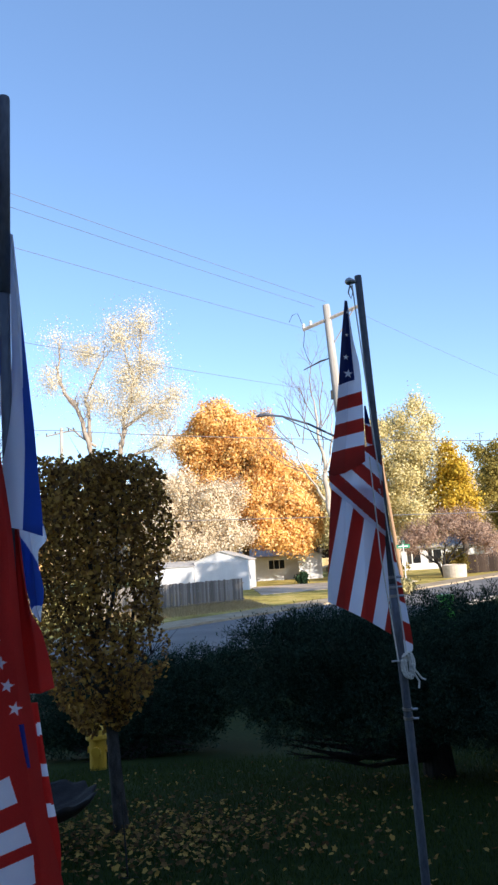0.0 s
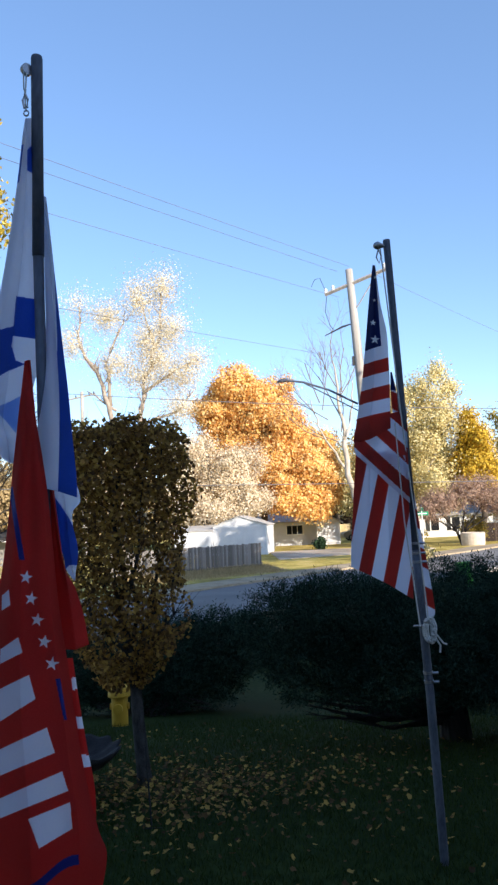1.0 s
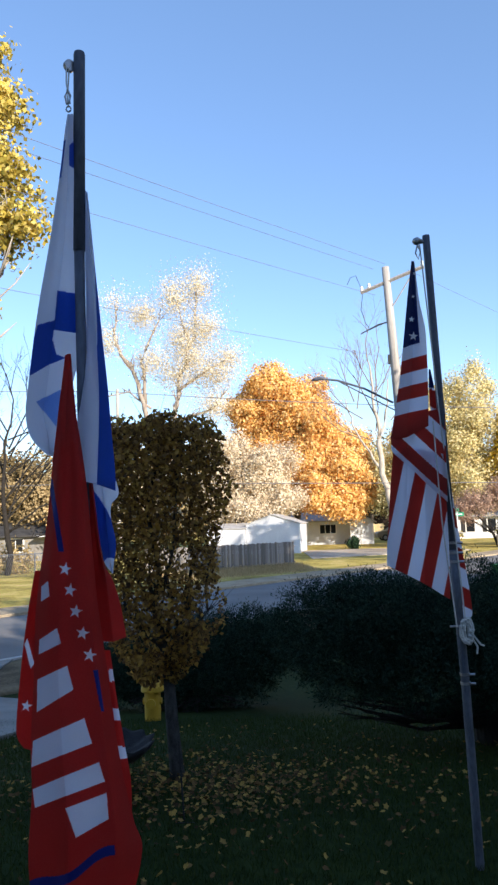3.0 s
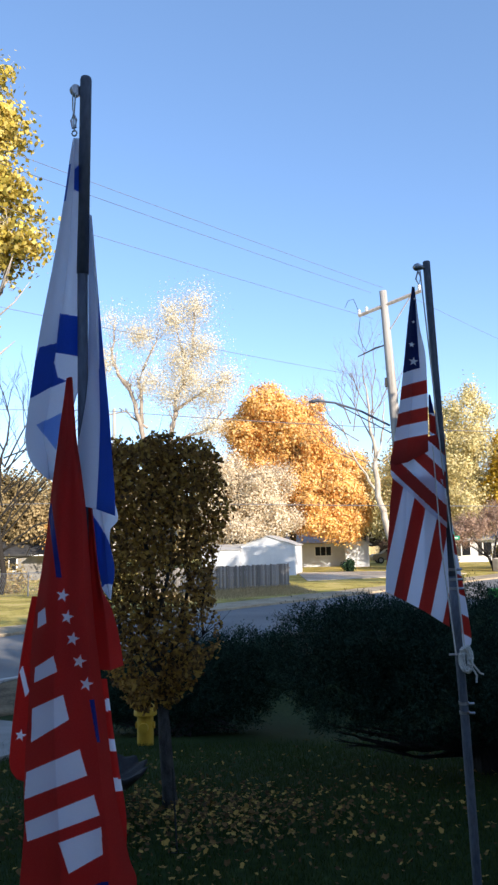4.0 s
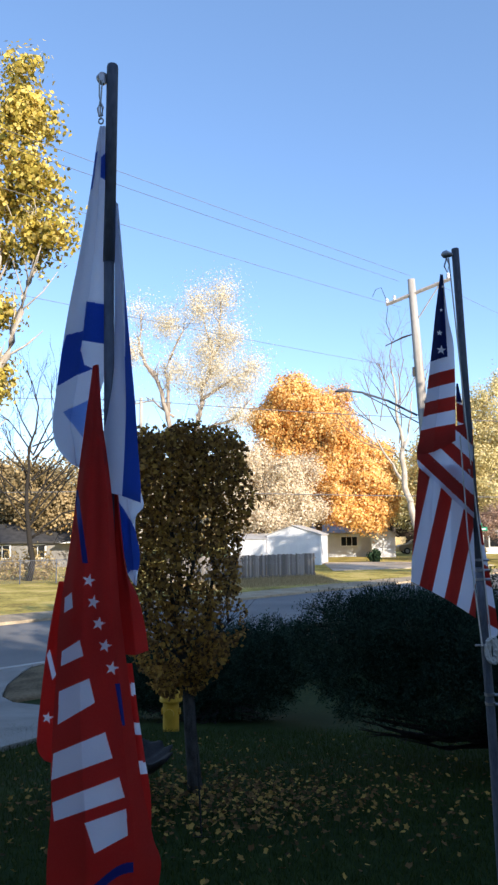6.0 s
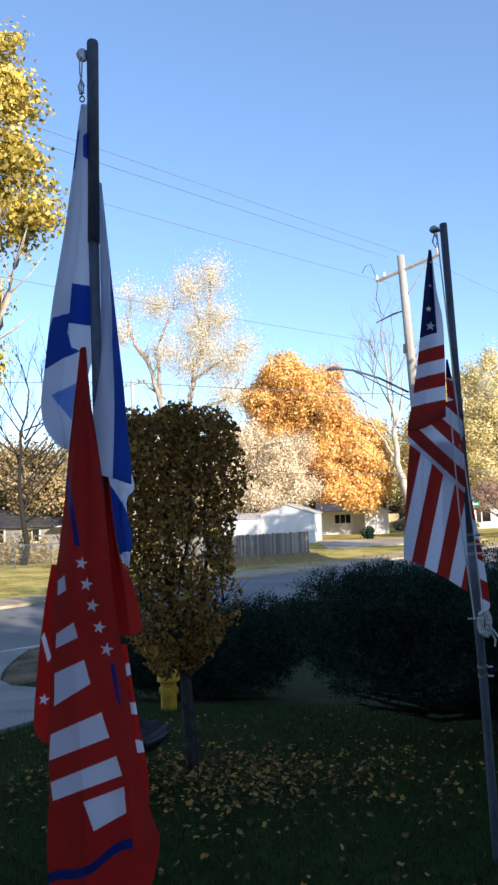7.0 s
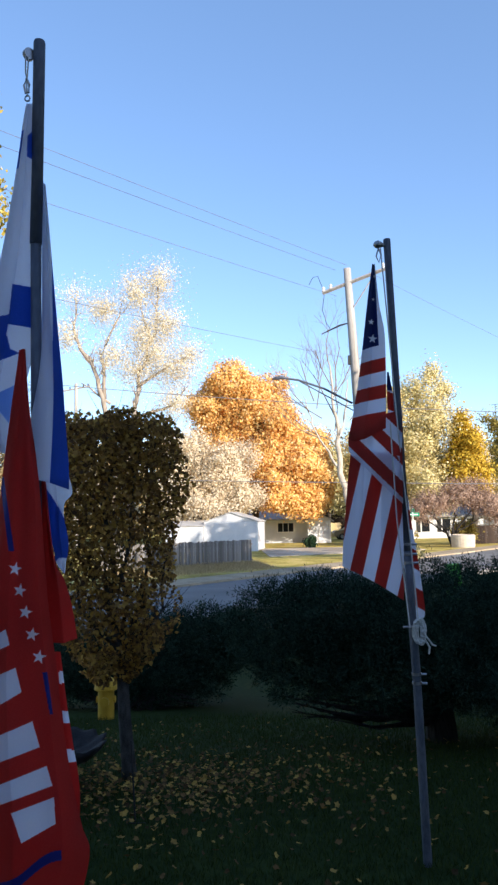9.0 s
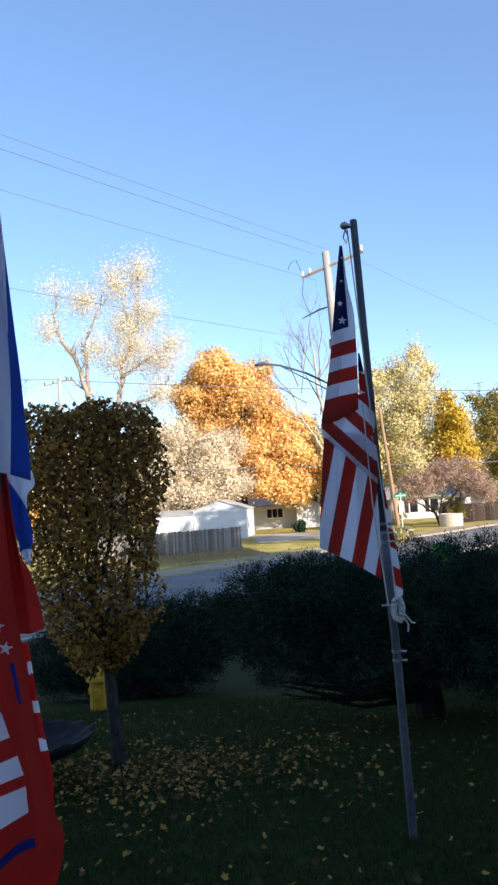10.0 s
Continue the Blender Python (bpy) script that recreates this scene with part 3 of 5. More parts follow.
def right_trees():
    tree("large yellow-green tree losing its leaves", (13.9, 67, LOW), [([(0, 0, 0), (0.4, 0, 5), (1.6, 0, 13)], 0.5, 0.1), ([(0.3, 0, 4), (3.4, 0, 11)], 0.22, 0.05), ([(0.3, 0, 3.5), (-1.6, 0, 10)], 0.22, 0.05)], PALEBARK,
         [((2.5, 0, 13.4), (2.2, 3, 2.8)), ((2.4, 0, 10.2), (2.7, 3, 3)), ((-1.2, 0, 10.6), (2.8, 3, 3.2)), ((-1.6, 0, 6.6), (2.6, 3, 3)), ((1.6, -1, 6.6), (3.2, 3, 3.2)), ((-3.8, 0, 8.4), (2.0, 2, 3.4)), ((3.0, 0, 4.8), (1.8, 2, 2))],
         YELLOWGREEN, 1250, 50, 0.42, 0.16, seed=14, hollow=0.4, split=True)
    tree("golden-yellow maple between other trees", (19.5, 66, LOW), [([(0, 0, 0), (0, 0, 9)], 0.35, 0.1)], BARK,
         [((-0.2, 0, 9.4), (1.0, 1.6, 1.9)), ((-0.5, 0, 6.6), (1.5, 1.8, 2.4)), ((0.6, 0, 6.0), (1.2, 1.8, 2.2))], GOLDLEAF, 440, 46, 0.36, 0.18, seed=15, split=True)
    tree("russet tree fading behind the yellow one", (26.2, 86, LOW), [([(0, 0, 0), (0, 0, 9)], 0.35, 0.1)], BARK, [((-0.6, 0, 9.8), (2.2, 2, 2.8)), ((0.6, 0, 6), (3.2, 2, 3))], TANLEAF, 300, 22, 0.42, 0.3, seed=16)
    tree("dark conifer top between the trees", (28.6, 92, LOW), [([(0, 0, 0), (0, 0, 11)], 0.3, 0.05)], BARK, [((0, 0, 11), (0.9, 1, 1.8)), ((0, 0, 8), (1.6, 1.6, 2)), ((0, 0, 5), (2, 2, 2.4))], CONIFER, 200, 22, 0.4, 0.3, seed=17)
    tree("olive-yellow oak at the edge of the street", (28.6, 74, LOW), [([(0, 0, 0), (-0.5, 0, 5), (0, 0, 11)], 0.4, 0.08), ([(-0.4, 0, 4), (-2.6, 0, 8)], 0.16, 0.05)], BARK,
         [((-1.8, 0, 11), (2.6, 2.4, 2.2)), ((-2.6, 0, 8), (2.2, 2.4, 2.2)), ((1.6, 0, 9), (3, 3, 3.4)), ((-0.8, 0, 5.6), (2.6, 2.6, 2.4))], OLIVELEAF, 560, 44, 0.38, 0.19, seed=18, split=True)
    tree("low spreading tree with bare reddish twigs", (16.1, 59.5, LOW), [([(0, 0, 0), (-0.4, 0, 1.2), (-2.0, 0, 3.2)], 0.14, 0.04), ([(0, 0, 0.1), (0.5, 0, 1.4), (1.8, 0, 3.2)], 0.13, 0.04), ([(0, 0, 0.1), (0.1, -0.4, 2), (0.3, -0.5, 3.6)], 0.12, 0.03), ([(-0.3, 0, 1.0), (-1.6, 0.2, 1.9), (-3.0, 0, 2.6)], 0.07, 0.02), ([(0.4, 0, 1.1), (1.7, 0.3, 1.8), (2.7, 0, 2.4)], 0.07, 0.02)], DARKBARK,
         [((-1.2, 0, 3.5), (2.0, 1.6, 1.1)), ((1.2, 0, 4.3), (2.2, 1.6, 1.3)), ((2.8, 0, 3.4), (1.6, 1.4, 1.1)), ((-2.4, 0, 2.8), (1.0, 1.2, 0.8)), ((3.9, 0, 2.6), (1.2, 1.2, 1.0))], REDTWIG, 620, 46, 0.22, 0.05, seed=19, twigs=5, hollow=0.2, long=3.0)


def hillside():
    """The wooded rise far off, and the trees closing the view."""
    bm = bmesh.new()
    prev = None
    for i in range(61):
        x = -150 + i * 5
        h = 10 + 5 * noise.noise(Vector((x * 0.03, 1, 0))) + 5 * math.exp(-((x + 45) / 30) ** 2)
        ring = [bm.verts.new((x, y, LOW + z)) for y, z in ((125, -0.5), (150, h * 0.75), (185, h), (240, h * 0.9), (300, -1))]
        if prev:
            for k in range(4):
                bm.faces.new((prev[k], ring[k], ring[k + 1], prev[k + 1]))
        prev = ring
    tagged(part("hill", bm, DIRT, smooth=True), "low wooded rise in the distance", "hill", kind="structure")
    pos = []
    for i in range(700):
        x = rng.uniform(-120, 120)
        y = rng.uniform(112, 170)
        z = LOW + max(0, (y - 125) / 25 * 8)
        hh = rng.uniform(4, 8)
        c = np.array([x, y, z + hh * 0.6])
        d = rng.normal(size=(110, 3))
        pos.append(c + d * np.array([2.0, 2.0, hh * 0.3]))
    v, f = cards(np.concatenate(pos), 0.55, 1.2)
    tagged(mesh_cards("far_woods", v, f, WOODS), "tan and gold woods on the far rise", "woods", kind="stuff")


def left_trees():
    tree("tall yellow sycamore with a pale leaning limb", (-11.5, 21.2, LOW), [([(0, 0, 0), (0.3, -0.2, 3.2), (1.5, -0.8, 5.9)], 0.34, 0.2), ([(1.5, -0.8, 5.9), (2.5, -1.0, 7.6), (3.1, -1.1, 9.3), (3.6, -1.1, 11.0), (3.3, -1.1, 13.2)], 0.14, 0.05), ([(2.2, -0.9, 7.0), (2.3, -1.0, 11), (2.8, -1.0, 16.6)], 0.12, 0.03), ([(0.3, -0.2, 3.2), (-1.4, 0.4, 9), (-1.6, 0.3, 14)], 0.2, 0.05), ([(3.6, -1.1, 10.8), (4.4, -1.1, 11.6)], 0.05, 0.02), ([(2.4, -1, 9.5), (1.4, -0.9, 11.5)], 0.06, 0.02)], PALEBARK,
         [((2.9, -1.0, 16.2), (0.75, 0.9, 1.3)), ((3.0, -1.0, 14.5), (1.1, 1.2, 1.3)), ((3.1, -1.0, 12.9), (1.15, 1.2, 1.0)), ((3.95, -1.1, 11.5), (0.8, 0.9, 0.7)), ((1.9, -0.9, 11.4), (1.2, 1.2, 1.4)), ((1.5, -0.9, 9.2), (1.0, 1.0, 1.1)), ((2.3, -0.9, 7.4), (0.45, 0.6, 0.5)), ((0.6, 0, 13.5), (1.9, 1.8, 3.4)), ((-2, 0.4, 11), (2.2, 2.2, 4))],
         SYCAMORE, 900, 34, 0.21, 0.125, seed=21, hollow=0.3, split=True)
    tree("bare grey tree with drooping fine branches", (-17.0, 43, LOW), [([(0, 0, 0), (-0.2, 0, 4.5), (0.2, 0, 9)], 0.2, 0.06), ([(-0.1, 0, 2.4), (2.0, 0, 4.0)], 0.08, 0.04)], DARKBARK, [], PALELEAF, 0, 0, 0, 0, seed=23, twigs=0, twig_mat=DARKBARK,
         boughs=[((2.0, 0, 4.0), (1, 0, 0.25), 2.6, 0.050, 3), ((-0.1, 0, 3.2), (0.9, 0, 0.8), 4.5, 0.06, 4), ((-0.2, 0, 4.4), (0.6, 0.2, 1), 5, 0.06, 4), ((-0.2, 0, 4.8), (-0.8, 0, 0.8), 4.5, 0.06, 3), ((0, 0, 6), (0.7, 0, 0.7), 4.2, 0.05, 4), ((0.1, 0, 7.5), (0.4, 0, 1), 4, 0.062, 3), ((0.2, 0, 8.8), (0, 0, 1), 3.4, 0.062, 3), ((-0.1, 0, 2.0), (1, -0.2, 0.1), 3.4, 0.050, 3)] + [((0.05, 0, 2.6 + 0.42 * k), (math.cos(k * 2.4) * 0.9, 0.2, 0.35 + 0.5 * math.sin(k * 1.7) ** 2), 4.6 - 0.12 * k, 0.055, 4) for k in range(15)])
    br = thing("brush", "dry tan brush behind the wire fence", "shrub", (-16, 44.5, LOW))
    v, f = cards(clumped([((-5, -1.6, 0.7), (2.4, 0.8, 0.9)), ((-1.5, -0.4, 0.8), (2.2, 0.8, 1.0)), ((2.2, 1.0, 0.6), (2.2, 0.8, 0.8))], 160, 26, 0.25, 0.2), 0.09, 3.0)
    mesh_cards("foliage", v, f, WOODS, br)
    tree("small rust-red tree by the fence", (-17.5, 58, LOW), [([(0, 0, 0), (0, 0, 3)], 0.15, 0.05)], BARK, [((0, 0, 3.2), (1.8, 1.6, 1.7))], ORANGELEAF, 90, 18, 0.4, 0.25, seed=24)
    for k, (x, y, h, m) in enumerate([(-24, 62, 9.5, BROWNLEAF), (-20.0, 64, 8.0, BROWNLEAF), (-29, 66, 10, BROWNLEAF), (-16, 80, 8, TANLEAF), (-26, 72, 9, WOODS), (-22, 76, 8, WOODS), (34, 84, 11, OLIVELEAF), (9.5, 92, 12, YELLOWGREEN), (12, 100, 10, TANLEAF), (40, 70, 11, YELLOWGREEN)]):
        tree("autumn tree behind the gardens", (x, y, LOW), [([(0, 0, 0), (0.2, 0, h * 0.7)], 0.3, 0.08), ([(0.1, 0, h * 0.3), (1.4, 0, h * 0.6)], 0.12, 0.04)], BARK, [((0, 0, h * 0.62), (h * 0.3, h * 0.3, h * 0.34)), ((h * 0.2, 0, h * 0.45), (h * 0.25, h * 0.25, h * 0.25))], m, 340, 30, 0.42, 0.22, seed=30 + k, group="garden trees")


orange_maple()
tan_tree()
tall_sparse_tree()
bare_tree()
right_trees()
hillside()
left_trees()


# ---- far buildings ----
def window(parent, x0, x1, z0, z1, y, panes=2):
    """A framed window set in the wall that faces -y."""
    w = part("window", boxed(x0 - 0.08, x1 + 0.08, y - 0.05, y + 0.04, z0 - 0.08, z1 + 0.08), WHITETRIM, parent)
    d = (x1 - x0) / panes
    for k in range(panes):
        part("pane", boxed(x0 + k * d + 0.03, x0 + (k + 1) * d - 0.03, y - 0.065, y - 0.045, z0, z1), DARKGLASS, w)
    return w


def clapboards(parent, x0, x1, z0, z1, y, material, step=0.2):
    bm = bmesh.new()
    z = z0
    while z < z1 - 0.02:
        t = min(z1, z + step)
        v = [bm.verts.new(p) for p in ((x0, y - 0.035, z), (x1, y - 0.035, z), (x1, y - 0.008, t), (x0, y - 0.008, t), (x0, y, z), (x1, y, z))]
        bm.faces.new(v[:4])
        bm.faces.new((v[4], v[5], v[1], v[0]))
        z = t
    return part("siding", bm, material, parent)


def gable(x0, x1, y0, y1, e, r, over=0.3, thick=0.14, along="y"):
    """A gabled roof whose ridge runs along y or x."""
    bm = bmesh.new()
    if along == "y":
        xm = (x0 + x1) / 2
        prof = [(x0 - over, e - over * (r - e) / (xm - x0)), (xm, r), (x1 + over, e - over * (r - e) / (xm - x0))]
        prof = prof + [(x, z - thick) for x, z in prof[::-1]]
        rings = [[bm.verts.new((x, y, z)) for x, z in prof] for y in (y0 - over, y1 + over)]
    else:
        ym = (y0 + y1) / 2
        prof = [(y0 - over, e - over * (r - e) / (ym - y0)), (ym, r), (y1 + over, e - over * (r - e) / (ym - y0))]
        prof = prof + [(y, z - thick) for y, z in prof[::-1]]
        rings = [[bm.verts.new((x, y, z)) for y, z in prof] for x in (x0 - over, x1 + over)]
    m = len(prof)
    for k in range(m):
        bm.faces.new((rings[0][k], rings[0][(k + 1) % m], rings[1][(k + 1) % m], rings[1][k]))
    bm.faces.new(rings[0][::-1])
    bm.faces.new(rings[1])
    bmesh.ops.recalc_face_normals(bm, faces=bm.faces)
    return bm


def gable_wall(x0, x1, y0, y1, z0, e, r):
    bm = bmesh.new()
    xm = (x0 + x1) / 2
    prof = [(x0, z0), (x1, z0), (x1, e), (xm, r), (x0, e)]
    a = [bm.verts.new((x, y0, z)) for x, z in prof]
    b = [bm.verts.new((x, y1, z)) for x, z in prof]
    bm.faces.new(a)
    bm.faces.new(b[::-1])
    for k in range(5):
        bm.faces.new((a[k], b[k], b[(k + 1) % 5], a[(k + 1) % 5]))
    bmesh.ops.recalc_face_normals(bm, faces=bm.faces)
    return bm


def shed():
    s = thing("shed", "white clapboard shed with a low gabled roof", "shed", (-1.7, 59, LOW), -8)
    part("wall", gable_wall(-2.15, 2.15, 0, 5, -0.2, 2.35, 3.1), WHITESIDING, s)
    clapboards(s, -2.14, 2.14, 0, 2.35, 0, WHITESIDING)
    part("roof", gable(-2.15, 2.15, 0, 5, 2.40, 3.15, 0.12, 0.06), PALESHINGLE, s)
    part("trim", boxed(2.1, 2.22, -0.06, 0.08, 0, 2.4), WHITETRIM, s)
    a = thing("shed", "lower white shed beside the larger one", "shed", (-5.4, 59.2, LOW), -8)
    part("wall", boxed(-1.6, 1.5, 0, 4, -0.2, 2.1), WHITESIDING, a)
    clapboards(a, -1.6, 1.5, 0, 2.1, 0, WHITESIDING)
    part("roof", gable(-1.6, 1.5, 0, 4, 2.12, 2.5, 0.12, 0.06, "x"), PALESHINGLE, a)


def board_fence(name, label, p0, p1, height, board, material, group=""):
    a, b = Vector((*p0, LOW)), Vector((*p1, LOW))
    L = (b - a).length
    f = thing(name, label, "fence", tuple(a), math.degrees(math.atan2(b.y - a.y, b.x - a.x)))
    n = int(L / board)
    me = bpy.data.meshes.new("board")
    boxed(0.006, board - 0.006, -0.012, 0.012, 0.02, height, bevel=0.004).to_mesh(me)
    me.materials.append(material)
    rnd = random.Random(5)
    for k in range(n):
        o = new("board", me)
        o.parent = f
        o.location = (k * board, rnd.uniform(-0.008, 0.008), rnd.uniform(-0.05, 0.02))
    for z in (0.35, height - 0.3):
        part("rail", boxed(0, L, 0.016, 0.07, z, z + 0.09), material, f)
    return f


# Dark shingle and siding carry the left house's shade in their colour.
DARKSHINGLE = mat("dark_shingle", (0.03, 0.03, 0.032), (0.075, 0.073, 0.072), 0.95, 2.2, 0.5, fine=40)
SHADEDSIDING = mat("shaded_siding", (0.16, 0.15, 0.14), (0.28, 0.27, 0.25), 0.85, 1.5, 0.1)


def far_houses():
    h = thing("house", "low white ranch house with dark windows under the maple", "house", (1.1, 74, LOW), -2)
    part("wall", boxed(-1.0, 4.4, 0, 8, -0.2, 2.45), GREYSIDING, h)
    clapboards(h, -1.0, 4.4, 0, 2.45, 0, WHITESIDING)
    part("roof", gable(-1.0, 4.4, 0, 8, 2.5, 3.6, 0.45, 0.15, "x"), PALESHINGLE, h)
    window(h, 1.5, 3.1, 1.1, 1.95, -0.03, 3)
    window(h, -0.6, 0.2, 0.2, 1.9, -0.03, 1)
    part("wall", gable_wall(4.4, 6.7, -1.6, 8, -0.2, 2.2, 2.75), WHITESIDING, h)
    clapboards(h, 4.42, 6.68, 0, 2.2, -1.6, WHITESIDING)
    part("roof", gable(4.4, 6.7, -1.6, 8, 2.3, 2.9, 0.3, 0.12), PALESHINGLE, h)
    for x in (4.5, 5.55, 6.6):
        part("corner_board", boxed(x - 0.06, x + 0.06, -1.69, -1.64, 0, 2.2), WHITETRIM, h)
    g = thing("house", "brown two-storey house behind the bare tree", "house", (11.0, 96, LOW), 0)
    part("wall", boxed(-1.5, 2.6, 0, 8, -0.2, 4.0), BROWNWALL, g)
    part("roof", gable(-1.5, 2.6, 0, 8, 4.0, 5.0, 0.5, 0.15, "x"), DARKSHINGLE, g)
    window(g, -0.8, -0.3, 2.7, 3.3, -0.03, 1)
    window(g, 1.2, 1.7, 2.7, 3.3, -0.03, 1)
    r = thing("house", "white house with shuttered windows behind the hedge", "house", (18.5, 78, LOW), 0)
    part("wall", boxed(-3.5, 8, 0, 7, -0.2, 2.5), WHITESIDING, r)
    part("roof", gable(-3.5, 8, 0, 7, 2.5, 3.6, 0.5, 0.15, "x"), SHINGLE, r)
    for x in (-2.6, -0.6, 1.6, 4.2):
        window(r, x, x + 0.9, 0.7, 2.0, -0.03, 1)
        part("shutter", boxed(x - 0.5, x - 0.1, -0.06, -0.005, 0.65, 2.05), BLACKMETAL, r)
    k = thing("house", "low grey house with an awning, its roof and walls darkened for shade", "house", (-22, 59, LOW), 12)
    part("wall", boxed(-9, 5, 0, 7, -0.2, 2.3), SHADEDSIDING, k)
    part("roof", gable(-9, 5, 0, 7, 2.3, 3.6, 0.5, 0.15, "x"), DARKSHINGLE, k)
    part("awning", boxed(1.2, 5.6, -1.6, 0.1, 1.95, 2.05), WHITETRIM, k)
    for x in (-4, -1.2):
        window(k, x, x + 1.2, 0.8, 1.8, -0.03, 2)


def chain_fence():
    a, b = Vector((-22, 38.2, LOW)), Vector((-11.0, 42.6, LOW))
    f = thing("wire_fence", "weathered wire fence with metal posts beyond the grass", "fence", tuple(a), math.degrees(math.atan2(b.y - a.y, b.x - a.x)))
    L = (b - a).length
    for k in range(7):
        part("post", tube([(k * L / 6, 0, 0), (k * L / 6, 0, 1.35)], 0.035, 8), GALV, f)
    part("top_rail", tube([(0, 0, 1.3), (L, 0, 1.3)], 0.025, 6), GALV, f)
    bm = bmesh.new()
    n = int(L / 0.11)
    for k in range(n):
        x = k * 0.11
        for s in (-1, 1):
            tube([(x, 0, 0.03), (x + s * 0.55, 0.01 * s, 1.29)], 0.006, 3, bm, caps=False)
    part("mesh", bm, GALV, f)


def suv():
    c = thing("car", "tan parked estate car on the driveway", "car", (11.0, 80, LOW), 4)
    prof = [(-2.2, 0.35), (-2.25, 0.75), (-2.1, 0.95), (-1.2, 1.05), (-0.6, 1.5), (0.2, 1.58), (1.7, 1.55), (2.1, 1.1), (2.25, 0.9), (2.25, 0.4)]
    bm = bmesh.new()
    rings = [[bm.verts.new((x, y * (0.84 if z > 1.1 else 1), z)) for x, z in prof] for y in (-0.9, 0.9)]
    m = len(prof)
    for k in range(m):
        bm.faces.new((rings[0][k], rings[0][(k + 1) % m], rings[1][(k + 1) % m], rings[1][k]))
    bm.faces.new(rings[0][::-1])
    bm.faces.new(rings[1])
    bmesh.ops.recalc_face_normals(bm, faces=bm.faces)
    bmesh.ops.bevel(bm, geom=list(bm.edges), offset=0.05, segments=2, affect="EDGES")
    part("body", bm, CARPAINT, c, smooth=False)
    part("side_window", boxed(-0.8, 0.35, -0.84, -0.79, 1.08, 1.44), DARKGLASS, c)
    part("side_window", boxed(0.45, 1.6, -0.84, -0.79, 1.08, 1.44), DARKGLASS, c)
    for x in (-1.4, 1.4):
        for y in (-0.82, 0.82):
            w = part("wheel", tube([(x, y - 0.1, 0.34), (x, y + 0.1, 0.34)], 0.34, 18), RUBBER, c)
            part("rim", tube([(x, y - 0.12, 0.34), (x, y + 0.12, 0.34)], 0.2, 12), CHROME, w)


def street_sign():
    s = thing("street_sign", "green street name sign on a thin post", "sign", (11.05, 50.5, LOW))
    part("post", tube([(0, 0, -0.2), (0, 0, 3.1)], 0.035, 8), WHITETRIM, s)
    b = part("blade", boxed(-0.45, 0.45, -0.02, 0.02, 2.55, 2.8, bevel=0.01), SIGNGREEN, s, "green sign blade")
    part("lettering_bar", boxed(-0.34, 0.34, -0.026, -0.021, 2.64, 2.71), WHITETRIM, b)
    b = part("blade", boxed(-0.02, 0.02, -0.45, 0.45, 2.85, 3.08, bevel=0.01), SIGNGREEN, s, "green sign blade")


def planter():
    p = thing("planter", "round pale concrete planter at the street corner", "planter", (16.6, 58.2, LOW))
    part("bowl", lathe([(0.86, -0.1), (0.9, 0.1), (0.94, 0.95), (0.82, 1.0), (0.78, 0.85)], 28), TERRA, p, smooth=False)


def hedges():
    for (x, y, lx, ly, h) in [(13.0, 72, 3.4, 0.7, 0.55), (17.8, 62, 1.0, 0.8, 1.0)]:
        t = thing("hedge", "low trimmed green hedge before the white house", "hedge", (x, y, LOW))
        p = clumped([((0, 0, h), (lx, ly, h))], 160, 22, 0.16, 0.4)
        p[:, 2] = np.abs(p[:, 2])
        v, f = cards(p, 0.14)
        mesh_cards("foliage", v, f, OLIVELEAF, t)
    for (x, y, r, h, m) in [(5.0, 63.0, 0.45, 0.9, CONIFER), (9.4, 44.0, 0.7, 0.7, DRYLEAF), (9.2, 57, 0.5, 0.9, DRYLEAF)]:
        t = thing("shrub", "small shrub on the sunlit grass", "shrub", (x, y, LOW))
        p = clumped([((0, 0, h * 0.55), (r, r, h * 0.5))], 60, 20, 0.1, 0.3)
        v, f = cards(p, 0.1, 2.5, np.array([0, 0, 1.0]), 0.6)
        mesh_cards("foliage", v, f, m, t)


DRYLEAF = YELLOWGREEN
shed()
far_houses()
chain_fence()
suv()
street_sign()
planter()
hedges()


# ---- poles and wires ----
def sag(a, b, drop, n=24):
    a, b = Vector(a), Vector(b)
    return [a.lerp(b, i / n) - Vector((0, 0, drop * 4 * (i / n) * (1 - i / n))) for i in range(n + 1)]


def wire(a, b, drop, r=0.011, label="thin dark overhead wire"):
    return tagged(part("overhead_wire", tube(sag(a, b, drop), r, 5), WIRE), label, "wire", group="overhead wires")


POLE_FOOT, POLE_TOP = Vector((3.28, 20, LOW)), Vector((2.84, 20, 8.33))


